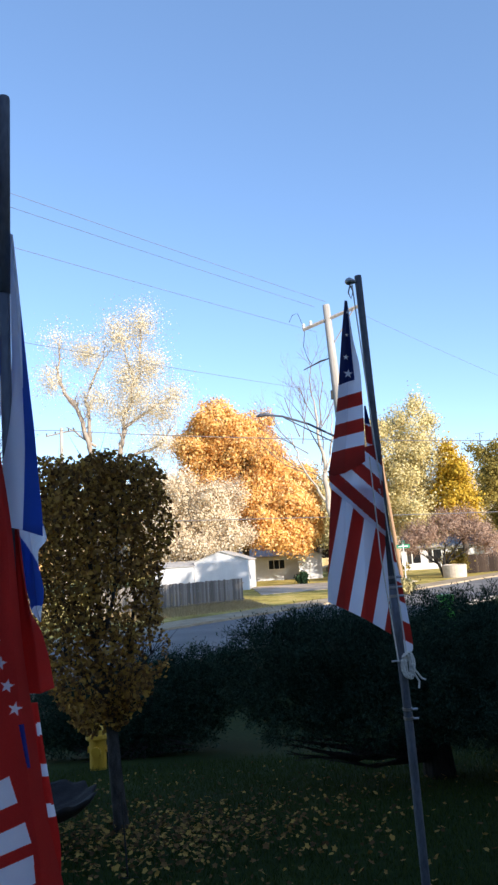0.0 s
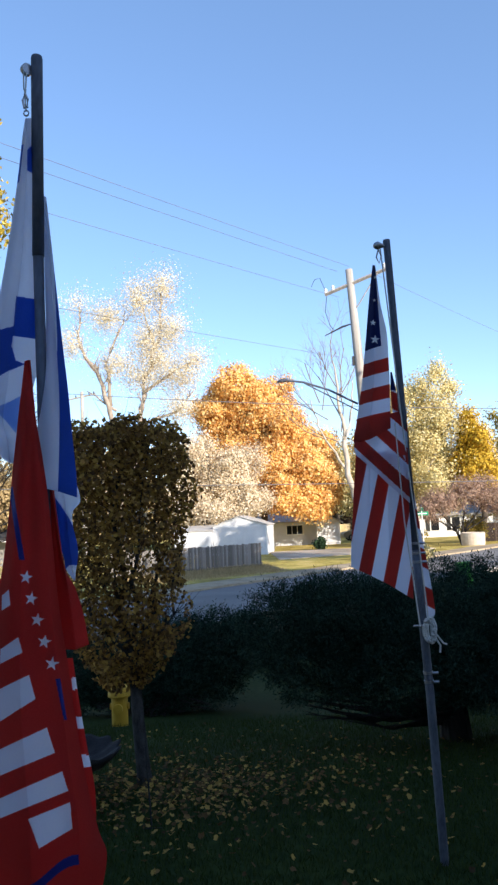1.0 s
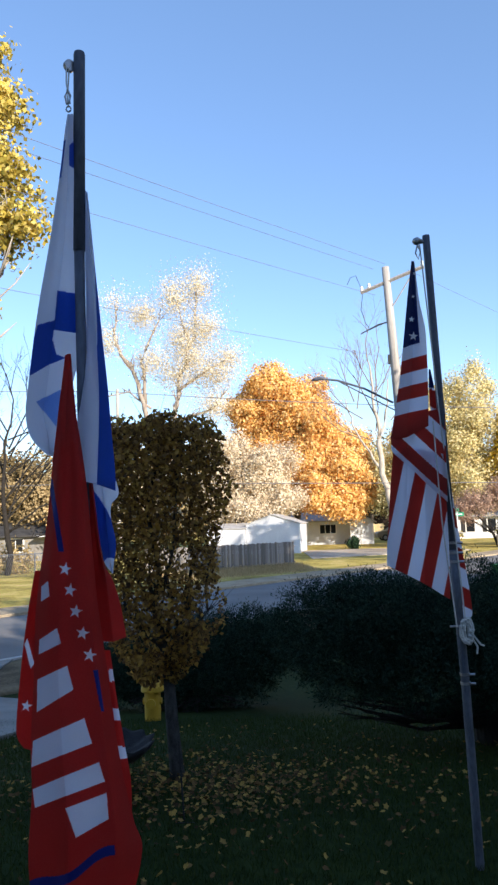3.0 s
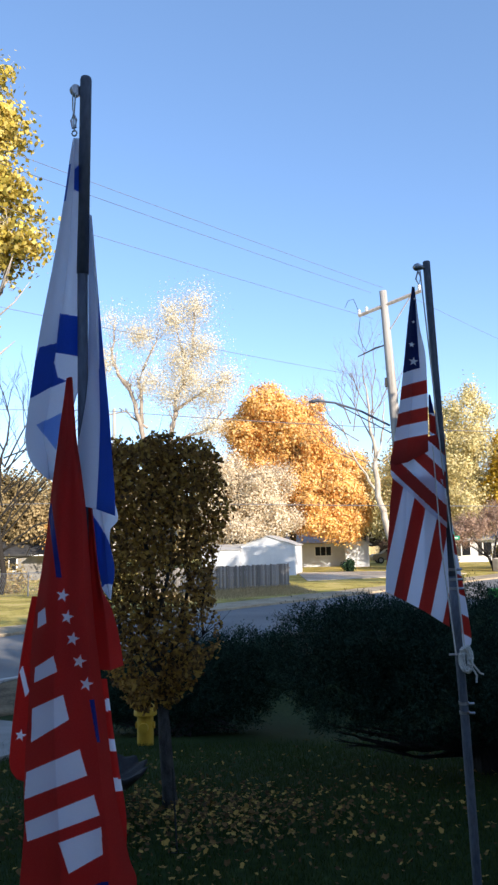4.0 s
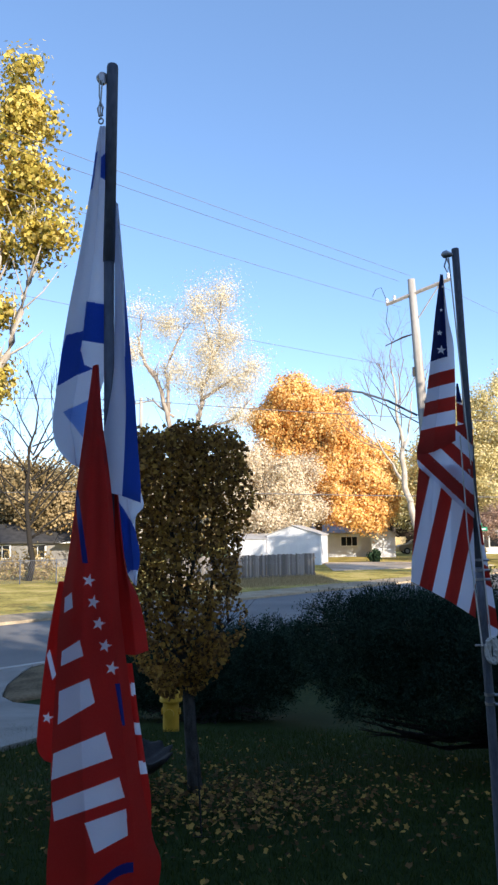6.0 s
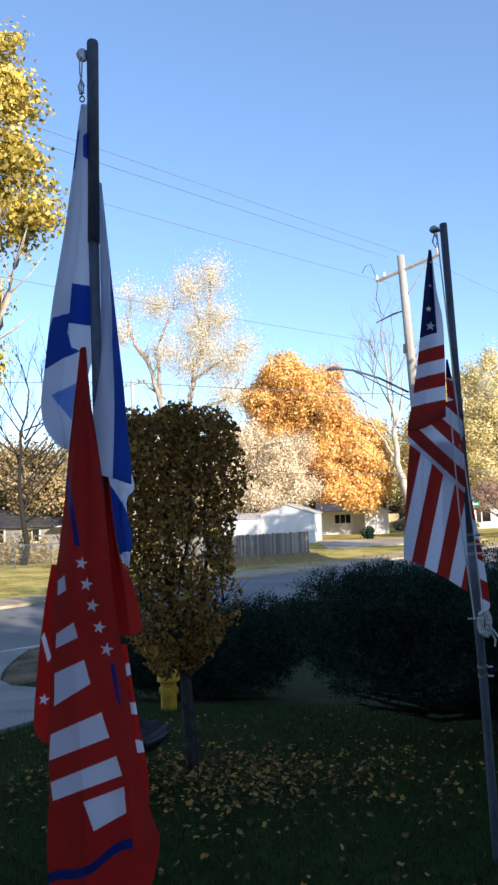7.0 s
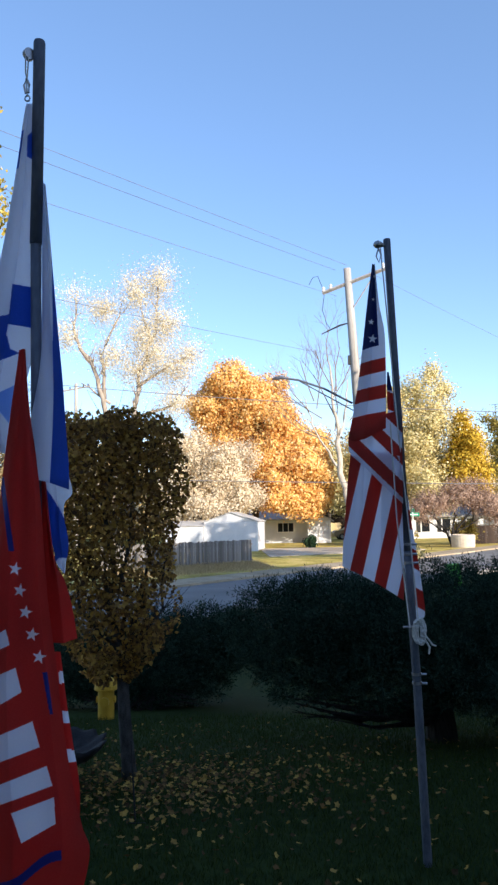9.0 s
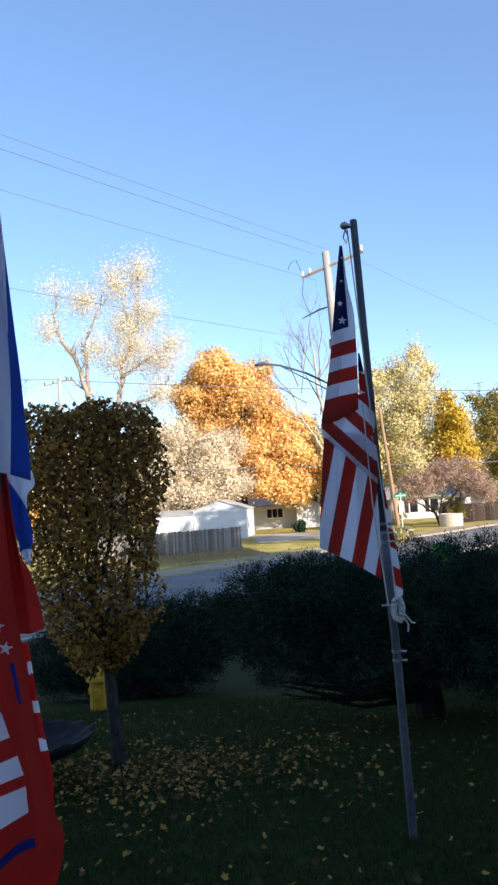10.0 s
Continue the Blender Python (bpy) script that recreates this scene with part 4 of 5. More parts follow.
def utility_pole():
    p = thing("utility_pole", "weathered wooden utility pole with a street lamp arm", "pole", tuple(POLE_FOOT))
    d = POLE_TOP - POLE_FOOT
    part("shaft", tube([Vector((0.02, 0, -0.4)), d * 0.25, d * 0.5, d * 0.75, d], [0.175, 0.16, 0.145, 0.125, 0.1], 16), POLEWOOD, p, smooth=True)
    part("crossarm", tube([Vector((-1.13, 0.2, 9.1)), Vector((0.55, -0.36, 9.58))], 0.055, 4), POLEWOOD, p)
    part("brace", tube([d * 0.885 + Vector((0.1, -0.1, 0)), Vector((0.3, -0.3, 9.5))], 0.018, 5), POLEWOOD, p)
    for k, (x, y, z) in enumerate([(-1.1, 0.2, 9.12), (-0.9, 0.14, 9.18), (0.5, -0.34, 9.6)]):
        part("insulator", lathe([(0.03, 0), (0.05, 0.04), (0.035, 0.08), (0.05, 0.12), (0.02, 0.16)], 10), WHITETRIM, p).location = (x, y, z)
    part("insulator_string", tube([Vector((-0.36, 0, 8.2)), Vector((-0.7, 0.05, 8.12)), Vector((-1.2, 0.1, 7.9))], [0.012, 0.028, 0.012], 8), CABLE, p)
    part("jumper_wire", tube([Vector((-1.1, 0.2, 9.2)), Vector((-1.25, 0.2, 9.6)), Vector((-1.4, 0.2, 9.55)), Vector((-1.5, 0.2, 9.35))], 0.008, 4), CABLE, p)
    part("jumper_wire", tube([Vector((-1.08, 0.2, 9.05)), Vector((-1.15, 0.15, 8.6)), Vector((-1.05, 0.1, 8.2)), Vector((-0.95, 0.1, 8.05))], 0.008, 4), CABLE, p)
    part("arm", tube([Vector((-0.42, 0, 5.92)), Vector((-1.2, 0, 6.35)), Vector((-1.9, 0, 6.6)), Vector((-2.3, 0, 6.66))], 0.03, 8), GALV, p, "galvanised lamp arm")
    part("arm_brace", tube([Vector((-0.4, 0, 5.72)), Vector((-1.85, 0, 6.56))], 0.018, 6), GALV, p)
    lh = part("lamp_head", tube([Vector((-2.2, 0, 6.66)), Vector((-2.34, 0, 6.68)), Vector((-2.5, 0, 6.66)), Vector((-2.62, 0, 6.64))], [0.025, 0.05, 0.05, 0.015], 10), GALV, p, "small grey lamp head")
    part("bracket", boxed(-0.5, -0.38, -0.05, 0.05, 7.0, 7.25), CABLE, p)


utility_pole()
OTHER = POLE_TOP - U * 42
for dz, off, drop in ((0.1, 0.0, 0.25), (0.0, -0.32, 0.25), (-0.75, -0.3, 0.3), (-2.5, -0.2, 0.4)):
    o = Vector((off, -off * 0.3, dz))
    wire(POLE_TOP + o, OTHER + o, drop, 0.005)
wire(POLE_TOP + Vector((0.6, 0, -0.1)), POLE_TOP + U * 40 + Vector((0, 0, -0.4)), 0.4, 0.005)


def far_pole():
    p = thing("utility_pole", "distant wooden utility pole with a crossarm", "pole", (-14.3, 60, LOW))
    part("shaft", tube([(0, 0, -0.3), (0, 0, 14.0)], [0.2, 0.13], 10), POLEWOOD, p)
    part("crossarm", tube([(-1.3, 0, 13.35), (1.1, 0, 13.75)], 0.07, 4), POLEWOOD, p)
    for x in (-1.2, -0.5, 0.6, 1.0):
        part("insulator", tube([(x, 0, 13.55 + x * 0.16), (x, 0, 13.8 + x * 0.16)], 0.05, 6), CABLE, p)
    wire((-60, 55, 14.5), (-14.3, 57, 11.9), 0.3, 0.03)
    wire((-14.3, 57, 11.9), (30, 57, 8.6), 0.4, 0.03)
    wire((-60, 57, 5.2), (-14.3, 57, 4.6), 0.1, 0.03, "slack low cable across the street")
    wire((-14.3, 57, 4.6), (30, 57, 3.2), 0.1, 0.03, "slack low cable across the street")
    q = thing("utility_pole", "slim brown wooden pole by the street corner", "pole", (11.15, 52, LOW))
    part("shaft", tube([(0, 0, -0.3), (-0.8, 0, 9.0)], [0.15, 0.1], 10), BROWNPOLE, q)
    a = thing("antenna_mast", "thin roof antenna mast above the trees", "antenna", (28.4, 84, LOW))
    part("mast", tube([(0, 0, 0), (0, 0, 15)], 0.04, 6), GALV, a)
    part("crossbar", tube([(-0.5, 0, 14.9), (0.5, 0, 15.0)], 0.03, 5), GALV, a)


BROWNPOLE = mat("brown_pole_wood", (0.28, 0.17, 0.10), (0.42, 0.28, 0.17), 0.85, 3, 0.3, stretch=(5, 5, 0.3))
far_pole()


# ---- lawn things ----
def hedge_tree():
    """The clipped columnar tree on the lawn."""
    at = (-0.845, 5.1, ground_z(-0.845, 5.1))
    t = thing("clipped_tree", "small tree clipped to a flat-topped column with brown-gold leaves", "tree", at)
    z0 = at[2]
    rnd = random.Random(4)
    bm = limbs(at, [([(-0.04, 0, 0.75), (-0.12, 0.02, 1.3), (-0.12, 0, 2.35)], 0.032, 0.008), ([(-0.03, 0, 0.8), (0.14, 0.03, 1.2), (0.2, 0, 2.25)], 0.02, 0.007), ([(-0.05, 0, 0.9), (0.02, -0.1, 1.5), (0.06, -0.05, 2.3)], 0.018, 0.006),
                    ([(-0.03, 0, 0.8), (0.22, 0.08, 1.1), (0.3, 0.1, 1.7)], 0.014, 0.005), ([(-0.04, 0, 0.8), (-0.3, -0.05, 1.15), (-0.46, 0, 1.9)], 0.016, 0.005), ([(-0.1, 0, 1.1), (-0.34, 0.05, 1.5), (-0.38, 0, 2.3)], 0.013, 0.005)], 0, 9, 4)
    tube([(0.02, 0, -0.08), (0.005, 0, 0.1), (-0.02, 0.005, 0.4), (-0.04, 0, 0.8)], [0.062, 0.048, 0.043, 0.036], 12, bm)
    part("trunk", bm, GREYTRUNK, t, smooth=True)
    n = 27000
    h = rng.uniform(0, 1, n) ** 0.85
    ang = rng.uniform(0, math.tau, n)
    rad = np.sqrt(rng.random(n)) ** 0.75
    half = np.interp(h, [0, 0.08, 0.22, 0.5, 0.7, 0.93, 1.0], [0.12, 0.3, 0.42, 0.48, 0.52, 0.45, 0.38])
    lump = 1 + 0.10 * np.sin(ang * 3 + h * 9) + 0.07 * np.sin(ang * 5 - h * 17)
    p = np.stack([-0.10 + np.cos(ang) * rad * half * lump, np.sin(ang) * rad * half * lump * 0.85, 0.66 + h * 1.78 + 0.05 * np.sin(ang * 4)], 1)
    holes = np.array([noise.noise(Vector(q * 5.0)) for q in p])
    keep = rng.random(n) < np.interp(h, [0, 0.2, 0.5, 0.75, 1.0], [0.75, 0.56, 0.58, 0.82, 1.0])
    p = p[keep & (holes > -0.28 - 0.3 * (h > 0.7))]
    v, f = cards(p, 0.026, 1.4, fold=0.4)
    mesh_cards("crown", v, f, HEDGE, t)


def juniper(label, at, lobes, tufts, size, skirt):
    """A shrub of many needle tufts, each fanning outwards from its own twig, over bare lower branches."""
    t = thing("juniper", label, "shrub", at)
    p, out = clumped(lobes, tufts, 50, size * 5.0, 0.35, True)
    out[:, 2] += 0.25
    v, f = cards(p, size, 5.0, out, 0.5, 0.3)
    mesh_cards("foliage", v, f, JUNIPER, t)
    rnd = random.Random(len(lobes))
    for k in range(26):
        e = Vector((rnd.uniform(*skirt[0]), rnd.uniform(-0.75, -0.35), rnd.uniform(*skirt[1])))
        b = Vector((skirt[2] + rnd.uniform(-0.1, 0.1), 0, rnd.uniform(0.15, 0.45)))
        q = b.lerp(e, 0.55) + Vector((0, 0, rnd.uniform(-0.12, 0.0)))
        br = part("branch", tube([b, q, e], [0.024, 0.013, 0.004], 6), DARKBARK, t)
        for j in range(4):
            o = q.lerp(e, 0.2 + 0.2 * j)
            part("twig", tube([o, o + Vector((rnd.uniform(-0.16, 0.02), rnd.uniform(-0.14, 0.05), rnd.uniform(-0.04, 0.08)))], [0.006, 0.002], 4), DARKBARK, br)
    part("trunk", tube([(skirt[2], 0, -0.15), (skirt[2] - 0.02, 0.02, 0.3), (skirt[2] + 0.06, 0, 0.8)], [0.15, 0.12, 0.07], 10), DARKBARK, t)


def junipers():
    y = 6.5
    g = ground_z(1.2, y)
    juniper("large dark green spreading juniper in shade", (1.0, y, g), [((-0.80, -0.1, 1.04), (0.46, 0.6, 0.38)), ((-0.62, -0.2, 0.74), (0.44, 0.6, 0.34)), ((-0.35, 0, 1.12), (0.5, 0.7, 0.36)), ((-0.2, 0.1, 0.55), (0.5, 0.4, 0.25)), ((-0.1, 0, 1.06), (0.7, 0.8, 0.42)), ((0.05, -0.3, 0.72), (0.6, 0.6, 0.34)), ((0.55, 0, 1.08), (0.8, 0.85, 0.48)), ((1.2, 0.1, 1.08), (0.9, 0.9, 0.50)), ((2.1, 0.1, 0.98), (0.9, 0.9, 0.54)), ((0.75, -0.3, 0.72), (0.8, 0.7, 0.35)), ((1.5, -0.2, 0.6), (1.0, 0.8, 0.45)), ((2.4, 0, 0.5), (1.0, 0.7, 0.45)), ((2.9, 0.2, 0.85), (0.8, 0.8, 0.6)), ((0.9, 0.5, 0.5), (0.8, 0.4, 0.4))], 8200, 0.0068, ((-0.80, 0.20), (0.34, 0.54), 0.62))
    juniper("lower dark juniper behind the clipped tree", (-1.6, 11.2, ground_z(-1.6, 11.2)), [((-1.2, 0, 0.55), (0.6, 0.6, 0.5)), ((-0.5, 0, 0.65), (0.8, 0.7, 0.6)), ((0.3, 0, 0.8), (0.7, 0.7, 0.65)), ((0.85, 0.1, 0.85), (0.6, 0.6, 0.64)), ((1.35, 0.1, 0.95), (0.42, 0.5, 0.5)), ((0.1, 0, 0.35), (1.2, 0.6, 0.4))], 2600, 0.0105, ((-0.9, 0.9), (0.05, 0.3), 0.1))


def hydrant():
    h = thing("fire_hydrant", "weathered yellow fire hydrant in the grass", "hydrant", (-1.9, 9.7, ground_z(-1.9, 9.7) - 0.18))
    part("barrel", lathe([(0.13, 0), (0.13, 0.03), (0.105, 0.04), (0.105, 0.55), (0.12, 0.56)], 20), HYDRANT, h)
    b = part("bonnet", lathe([(0.145, 0.555), (0.15, 0.57), (0.145, 0.615), (0.135, 0.625), (0.125, 0.66), (0.09, 0.69), (0.04, 0.705)], 20), HYDRANT, h)
    part("operating_nut", lathe([(0.032, 0.70), (0.03, 0.735), (0.01, 0.745)], 5), HYDRANT, b)
    for k in range(8):
        a = k * math.tau / 8
        part("bolt", tube([(0.132 * math.cos(a), 0.132 * math.sin(a), 0.61), (0.132 * math.cos(a), 0.132 * math.sin(a), 0.63)], 0.012, 6), HYDRANT, b)
    for s in (-1, 1):
        part("nozzle_cap", tube([(s * 0.09, 0, 0.43), (s * 0.122, 0, 0.43)], 0.042, 10), HYDRANT, h)
    part("nozzle_cap", tube([(0, -0.09, 0.42), (0, -0.145, 0.42)], 0.06, 12), HYDRANT, h)


def green_bin():
    b = thing("utility_box", "bright green plastic box standing by the street", "box", (6.5, 24, LOW))
    part("body", boxed(-0.21, 0.21, -0.2, 0.2, -0.05, 1.12, bevel=0.02), BRIGHTGREEN, b)
    part("lid", boxed(-0.24, 0.24, -0.23, 0.23, 1.12, 1.2, bevel=0.02), BRIGHTGREEN, b)


BRIGHTGREEN = mat("bright_green_plastic", (0.10, 0.42, 0.05), (0.14, 0.52, 0.07), 0.5, 6)


def birdbath():
    b = thing("birdbath", "dark scalloped shell-like birdbath bowl on the lawn", "birdbath", (-1.30, 4.7, ground_z(-1.30, 4.7)))
    bm = bmesh.new()
    rings = []
    for r, z in ((0.05, 0.16), (0.2, 0.18), (0.3, 0.22), (0.36, 0.27), (0.385, 0.31), (0.36, 0.30), (0.28, 0.25), (0.1, 0.215)):
        ring = []
        for k in range(72):
            a = k * math.tau / 72
            sc = math.cos(a * 15) * (0.7 + 0.3 * math.sin(a * 4))
            q = max(0, (r - 0.15) / 0.24)
            ring.append(bm.verts.new(((r + 0.017 * sc * q) * math.cos(a), (r + 0.017 * sc * q) * math.sin(a) * 0.85, z + 0.017 * sc * q)))
        rings.append(ring)
    for r, s in zip(rings, rings[1:]):
        for k in range(72):
            bm.faces.new((r[k], r[(k + 1) % 72], s[(k + 1) % 72], s[k]))
    bm.faces.new(rings[0][::-1])
    bm.faces.new(rings[-1])
    part("bowl", bm, BIRDBATH, b, smooth=True)
    part("pedestal", lathe([(0.15, -0.06), (0.14, 0.0), (0.08, 0.05), (0.07, 0.12), (0.1, 0.175)], 16), BIRDBATH, b, smooth=True)


BIRDBATH = mat("dark_cast_stone", (0.009, 0.009, 0.011), (0.026, 0.026, 0.029), 0.8, 14, 0.4)


def stake():
    x, y = -0.625, 4.06
    s = thing("garden_stake", "thin black metal stake in the lawn", "stake", (x, y, ground_z(x, y)))
    part("rod", tube([(0, 0, -0.1), (-0.03, 0.03, 0.42)], 0.005, 6), BLACKMETAL, s)
    part("foot", boxed(-0.05, 0.05, -0.004, 0.004, -0.01, 0.008), BLACKMETAL, s)


hedge_tree()
junipers()
hydrant()
green_bin()
birdbath()
stake()


# ---- flags ----
def curve_at(pts, t):
    """A point on a smooth line through the points, by the share of its length."""
    P = [Vector(p) for p in pts]
    L = [0]
    for a, b in zip(P, P[1:]):
        L.append(L[-1] + (b - a).length)
    s = t * L[-1]
    i = min(len(P) - 2, max(0, next((k for k in range(len(P) - 1) if s <= L[k + 1]), len(P) - 2)))
    u = (s - L[i]) / max(1e-6, L[i + 1] - L[i])
    p0, p1, p2, p3 = P[max(0, i - 1)], P[i], P[i + 1], P[min(len(P) - 1, i + 2)]
    return 0.5 * (2 * p1 + (p2 - p0) * u + (2 * p0 - 5 * p1 + 4 * p2 - p3) * u * u + (3 * p1 - p0 - 3 * p2 + p3) * u ** 3)


def drape(name, guides, nu, nv, paint, materials, parent, ripple=0.006, waves=2.0, seed=0.0, label="", plane=1.66):
    """Hanging cloth between guide lines of (x, depth, z); paint(x, z, s, t), projected from the camera's eye, chooses
    the colour.
    """
    lines = [[curve_at(g, j / nv) for j in range(nv + 1)] for g in guides]
    k = len(guides) - 1
    verts, faces, idx = [], [], []
    for j in range(nv + 1):
        for i in range(nu + 1):
            s = i / nu * k
            a = min(k - 1, int(s))
            f = s - a
            p = lines[a][j].lerp(lines[a + 1][j], f)
            w = ripple * math.sin(s * waves * math.pi + seed + 2.2 * j / nv) * math.sin(math.pi * min(1, j / nv * 1.5 + 0.05)) + 0.004 * noise.noise(Vector((p.x * 14 + seed, p.z * 5, seed)))
            verts.append((p.x, p.y + w, p.z))
    for j in range(nv):
        for i in range(nu):
            q = j * (nu + 1) + i
            faces.append((q, q + 1, q + nu + 2, q + nu + 1))
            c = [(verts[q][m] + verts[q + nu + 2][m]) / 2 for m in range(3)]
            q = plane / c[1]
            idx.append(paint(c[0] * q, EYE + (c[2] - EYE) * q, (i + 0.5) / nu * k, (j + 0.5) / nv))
    ob = part(name, (verts, faces), materials, parent, label, smooth=True)
    ob.data.polygons.foreach_set("material_index", idx)
    sol = ob.modifiers.new("thickness", "SOLIDIFY")
    sol.thickness = 0.0012
    return ob


def inside(x, z, poly):
    hit = False
    for (ax, az), (bx, bz) in zip(poly, poly[1:] + poly[:1]):
        if (az > z) != (bz > z) and x < (bx - ax) * (z - az) / (bz - az) + ax:
            hit = not hit
    return hit


def star_mesh(r):
    bm = bmesh.new()
    a = [bm.verts.new((r * (1 if k % 2 == 0 else 0.4) * math.sin(k * math.pi / 5), 0, r * (1 if k % 2 == 0 else 0.4) * math.cos(k * math.pi / 5))) for k in range(10)]
    c = bm.verts.new((0, -0.0006, 0))
    for k in range(10):
        bm.faces.new((a[k], a[(k + 1) % 10], c))
    return bm


# Camera height; flag folds, patterns and stars are shaped to fit the view from it.
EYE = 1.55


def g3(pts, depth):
    """Guide points (x, z[, extra depth]) scaled from the camera's eye to a depth, to fit its view."""
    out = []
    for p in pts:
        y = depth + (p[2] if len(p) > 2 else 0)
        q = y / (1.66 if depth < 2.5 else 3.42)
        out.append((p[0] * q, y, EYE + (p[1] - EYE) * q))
    return out


PX, PY = -0.467, 1.66


def left_pole():
    p = thing("flagpole", "galvanised steel pipe flagpole with a swaged joint", "flagpole", (PX, PY, 0))
    part("lower_pipe", tube([(0.016, 0, -0.3), (0.01, 0, 0.7), (-0.004, 0, 2.19)], 0.0122, 20), GALV, p, smooth=True)
    part("upper_pipe", tube([(-0.004, 0, 2.185), (0.001, 0, 2.683), (0.001, 0, 2.689)], [0.0141, 0.0141, 0.0128], 20), GALV, p, smooth=True)
    b = part("pulley", tube([(-0.026, -0.002, 2.652), (-0.018, -0.010, 2.652)], 0.0145, 20), CHROME, p, "small round zinc pulley")
    part("pulley_pin", tube([(-0.033, -0.002, 2.652), (0, 0, 2.652)], 0.004, 8), BLACKMETAL, b)
    part("halyard", tube([(-0.027, -0.016, 2.648), (-0.027, -0.016, 2.60), (-0.024, -0.014, 2.585)], 0.0018, 6), ROPE, p)
    part("halyard", tube([(-0.020, -0.016, 2.640), (-0.024, -0.016, 2.57), (-0.022, -0.016, 2.54)], 0.0018, 6), ROPE, p)
    part("snap_hook", tube([(-0.024, -0.016, 2.585), (-0.030, -0.016, 2.568), (-0.026, -0.016, 2.548), (-0.019, -0.016, 2.55), (-0.018, -0.016, 2.57), (-0.024, -0.016, 2.585)], 0.003, 6), CHROME, p, "zinc snap hook")
    part("grommet_ring", tube([(-0.022 + 0.006 * math.cos(a * math.tau / 10), -0.016, 2.535 + 0.007 * math.sin(a * math.tau / 10)) for a in range(11)], 0.002, 6), CHROME, p)


def white_blue_flag():
    f = thing("flag", "white flag with blue bands hanging limp from the pole", "flag", (0, 0, 0))
    M = [WHITECLOTH, BLUECLOTH, PALEBLUE]
    band = [(-0.611, 1.878), (-0.572, 2.009), (-0.531, 2.018), (-0.524, 2.09), (-0.471, 2.078), (-0.472, 1.983), (-0.533, 1.995), (-0.537, 1.97), (-0.529, 1.936), (-0.507, 1.926), (-0.546, 1.911), (-0.579, 1.893)]
    seam = [(-0.5, 2.466), (-0.512, 2.372), (-0.526, 2.362), (-0.514, 2.459)]
    strip_by_pole = [(-0.477, 2.468), (-0.479, 2.389), (-0.495, 2.4), (-0.494, 2.451)]
    # Light through the overlapping blue layer, painted as a paler blue triangle.
    show_through = [(-0.577, 1.824), (-0.517, 1.852), (-0.531, 1.763)]

    def left_paint(x, z, s, t):
        if inside(x, z, band) or inside(x, z, seam) or inside(x, z, strip_by_pole):
            return 1
        return 2 if inside(x, z, show_through) else 0

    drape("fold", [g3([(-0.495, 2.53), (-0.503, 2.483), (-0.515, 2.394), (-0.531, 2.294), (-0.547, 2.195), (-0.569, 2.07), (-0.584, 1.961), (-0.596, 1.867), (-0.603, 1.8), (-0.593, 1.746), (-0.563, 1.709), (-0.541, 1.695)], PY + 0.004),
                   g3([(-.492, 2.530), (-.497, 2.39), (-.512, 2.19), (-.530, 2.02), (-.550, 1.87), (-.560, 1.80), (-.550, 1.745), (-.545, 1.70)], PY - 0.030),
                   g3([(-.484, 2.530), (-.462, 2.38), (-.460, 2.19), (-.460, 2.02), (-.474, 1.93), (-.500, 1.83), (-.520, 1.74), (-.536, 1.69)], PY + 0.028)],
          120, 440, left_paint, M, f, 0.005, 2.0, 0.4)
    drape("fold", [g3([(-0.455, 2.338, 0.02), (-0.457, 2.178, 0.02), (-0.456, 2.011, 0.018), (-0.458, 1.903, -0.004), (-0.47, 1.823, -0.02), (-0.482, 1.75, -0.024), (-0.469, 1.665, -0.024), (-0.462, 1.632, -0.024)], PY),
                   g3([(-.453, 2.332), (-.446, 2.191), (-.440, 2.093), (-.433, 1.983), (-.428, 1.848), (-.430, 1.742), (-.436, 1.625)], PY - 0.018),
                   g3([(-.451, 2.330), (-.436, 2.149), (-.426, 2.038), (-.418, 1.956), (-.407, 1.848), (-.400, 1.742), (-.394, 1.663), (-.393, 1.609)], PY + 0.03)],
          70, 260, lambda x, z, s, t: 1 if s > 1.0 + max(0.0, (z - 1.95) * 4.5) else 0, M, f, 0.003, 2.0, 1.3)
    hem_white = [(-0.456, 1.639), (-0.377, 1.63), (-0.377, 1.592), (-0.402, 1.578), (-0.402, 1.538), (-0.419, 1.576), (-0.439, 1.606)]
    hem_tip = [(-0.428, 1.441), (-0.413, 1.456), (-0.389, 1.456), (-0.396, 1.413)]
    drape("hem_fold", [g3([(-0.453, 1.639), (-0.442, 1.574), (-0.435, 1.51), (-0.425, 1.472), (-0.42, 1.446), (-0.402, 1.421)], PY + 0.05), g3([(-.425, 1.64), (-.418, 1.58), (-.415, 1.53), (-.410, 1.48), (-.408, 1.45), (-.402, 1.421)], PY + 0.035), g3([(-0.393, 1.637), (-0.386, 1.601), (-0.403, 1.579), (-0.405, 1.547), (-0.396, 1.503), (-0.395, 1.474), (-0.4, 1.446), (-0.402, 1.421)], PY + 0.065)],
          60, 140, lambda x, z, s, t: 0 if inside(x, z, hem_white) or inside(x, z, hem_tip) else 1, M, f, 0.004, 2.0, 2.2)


STARS = ((-0.511, 1.433), (-0.5, 1.385), (-0.487, 1.337), (-0.472, 1.288), (-0.456, 1.239))


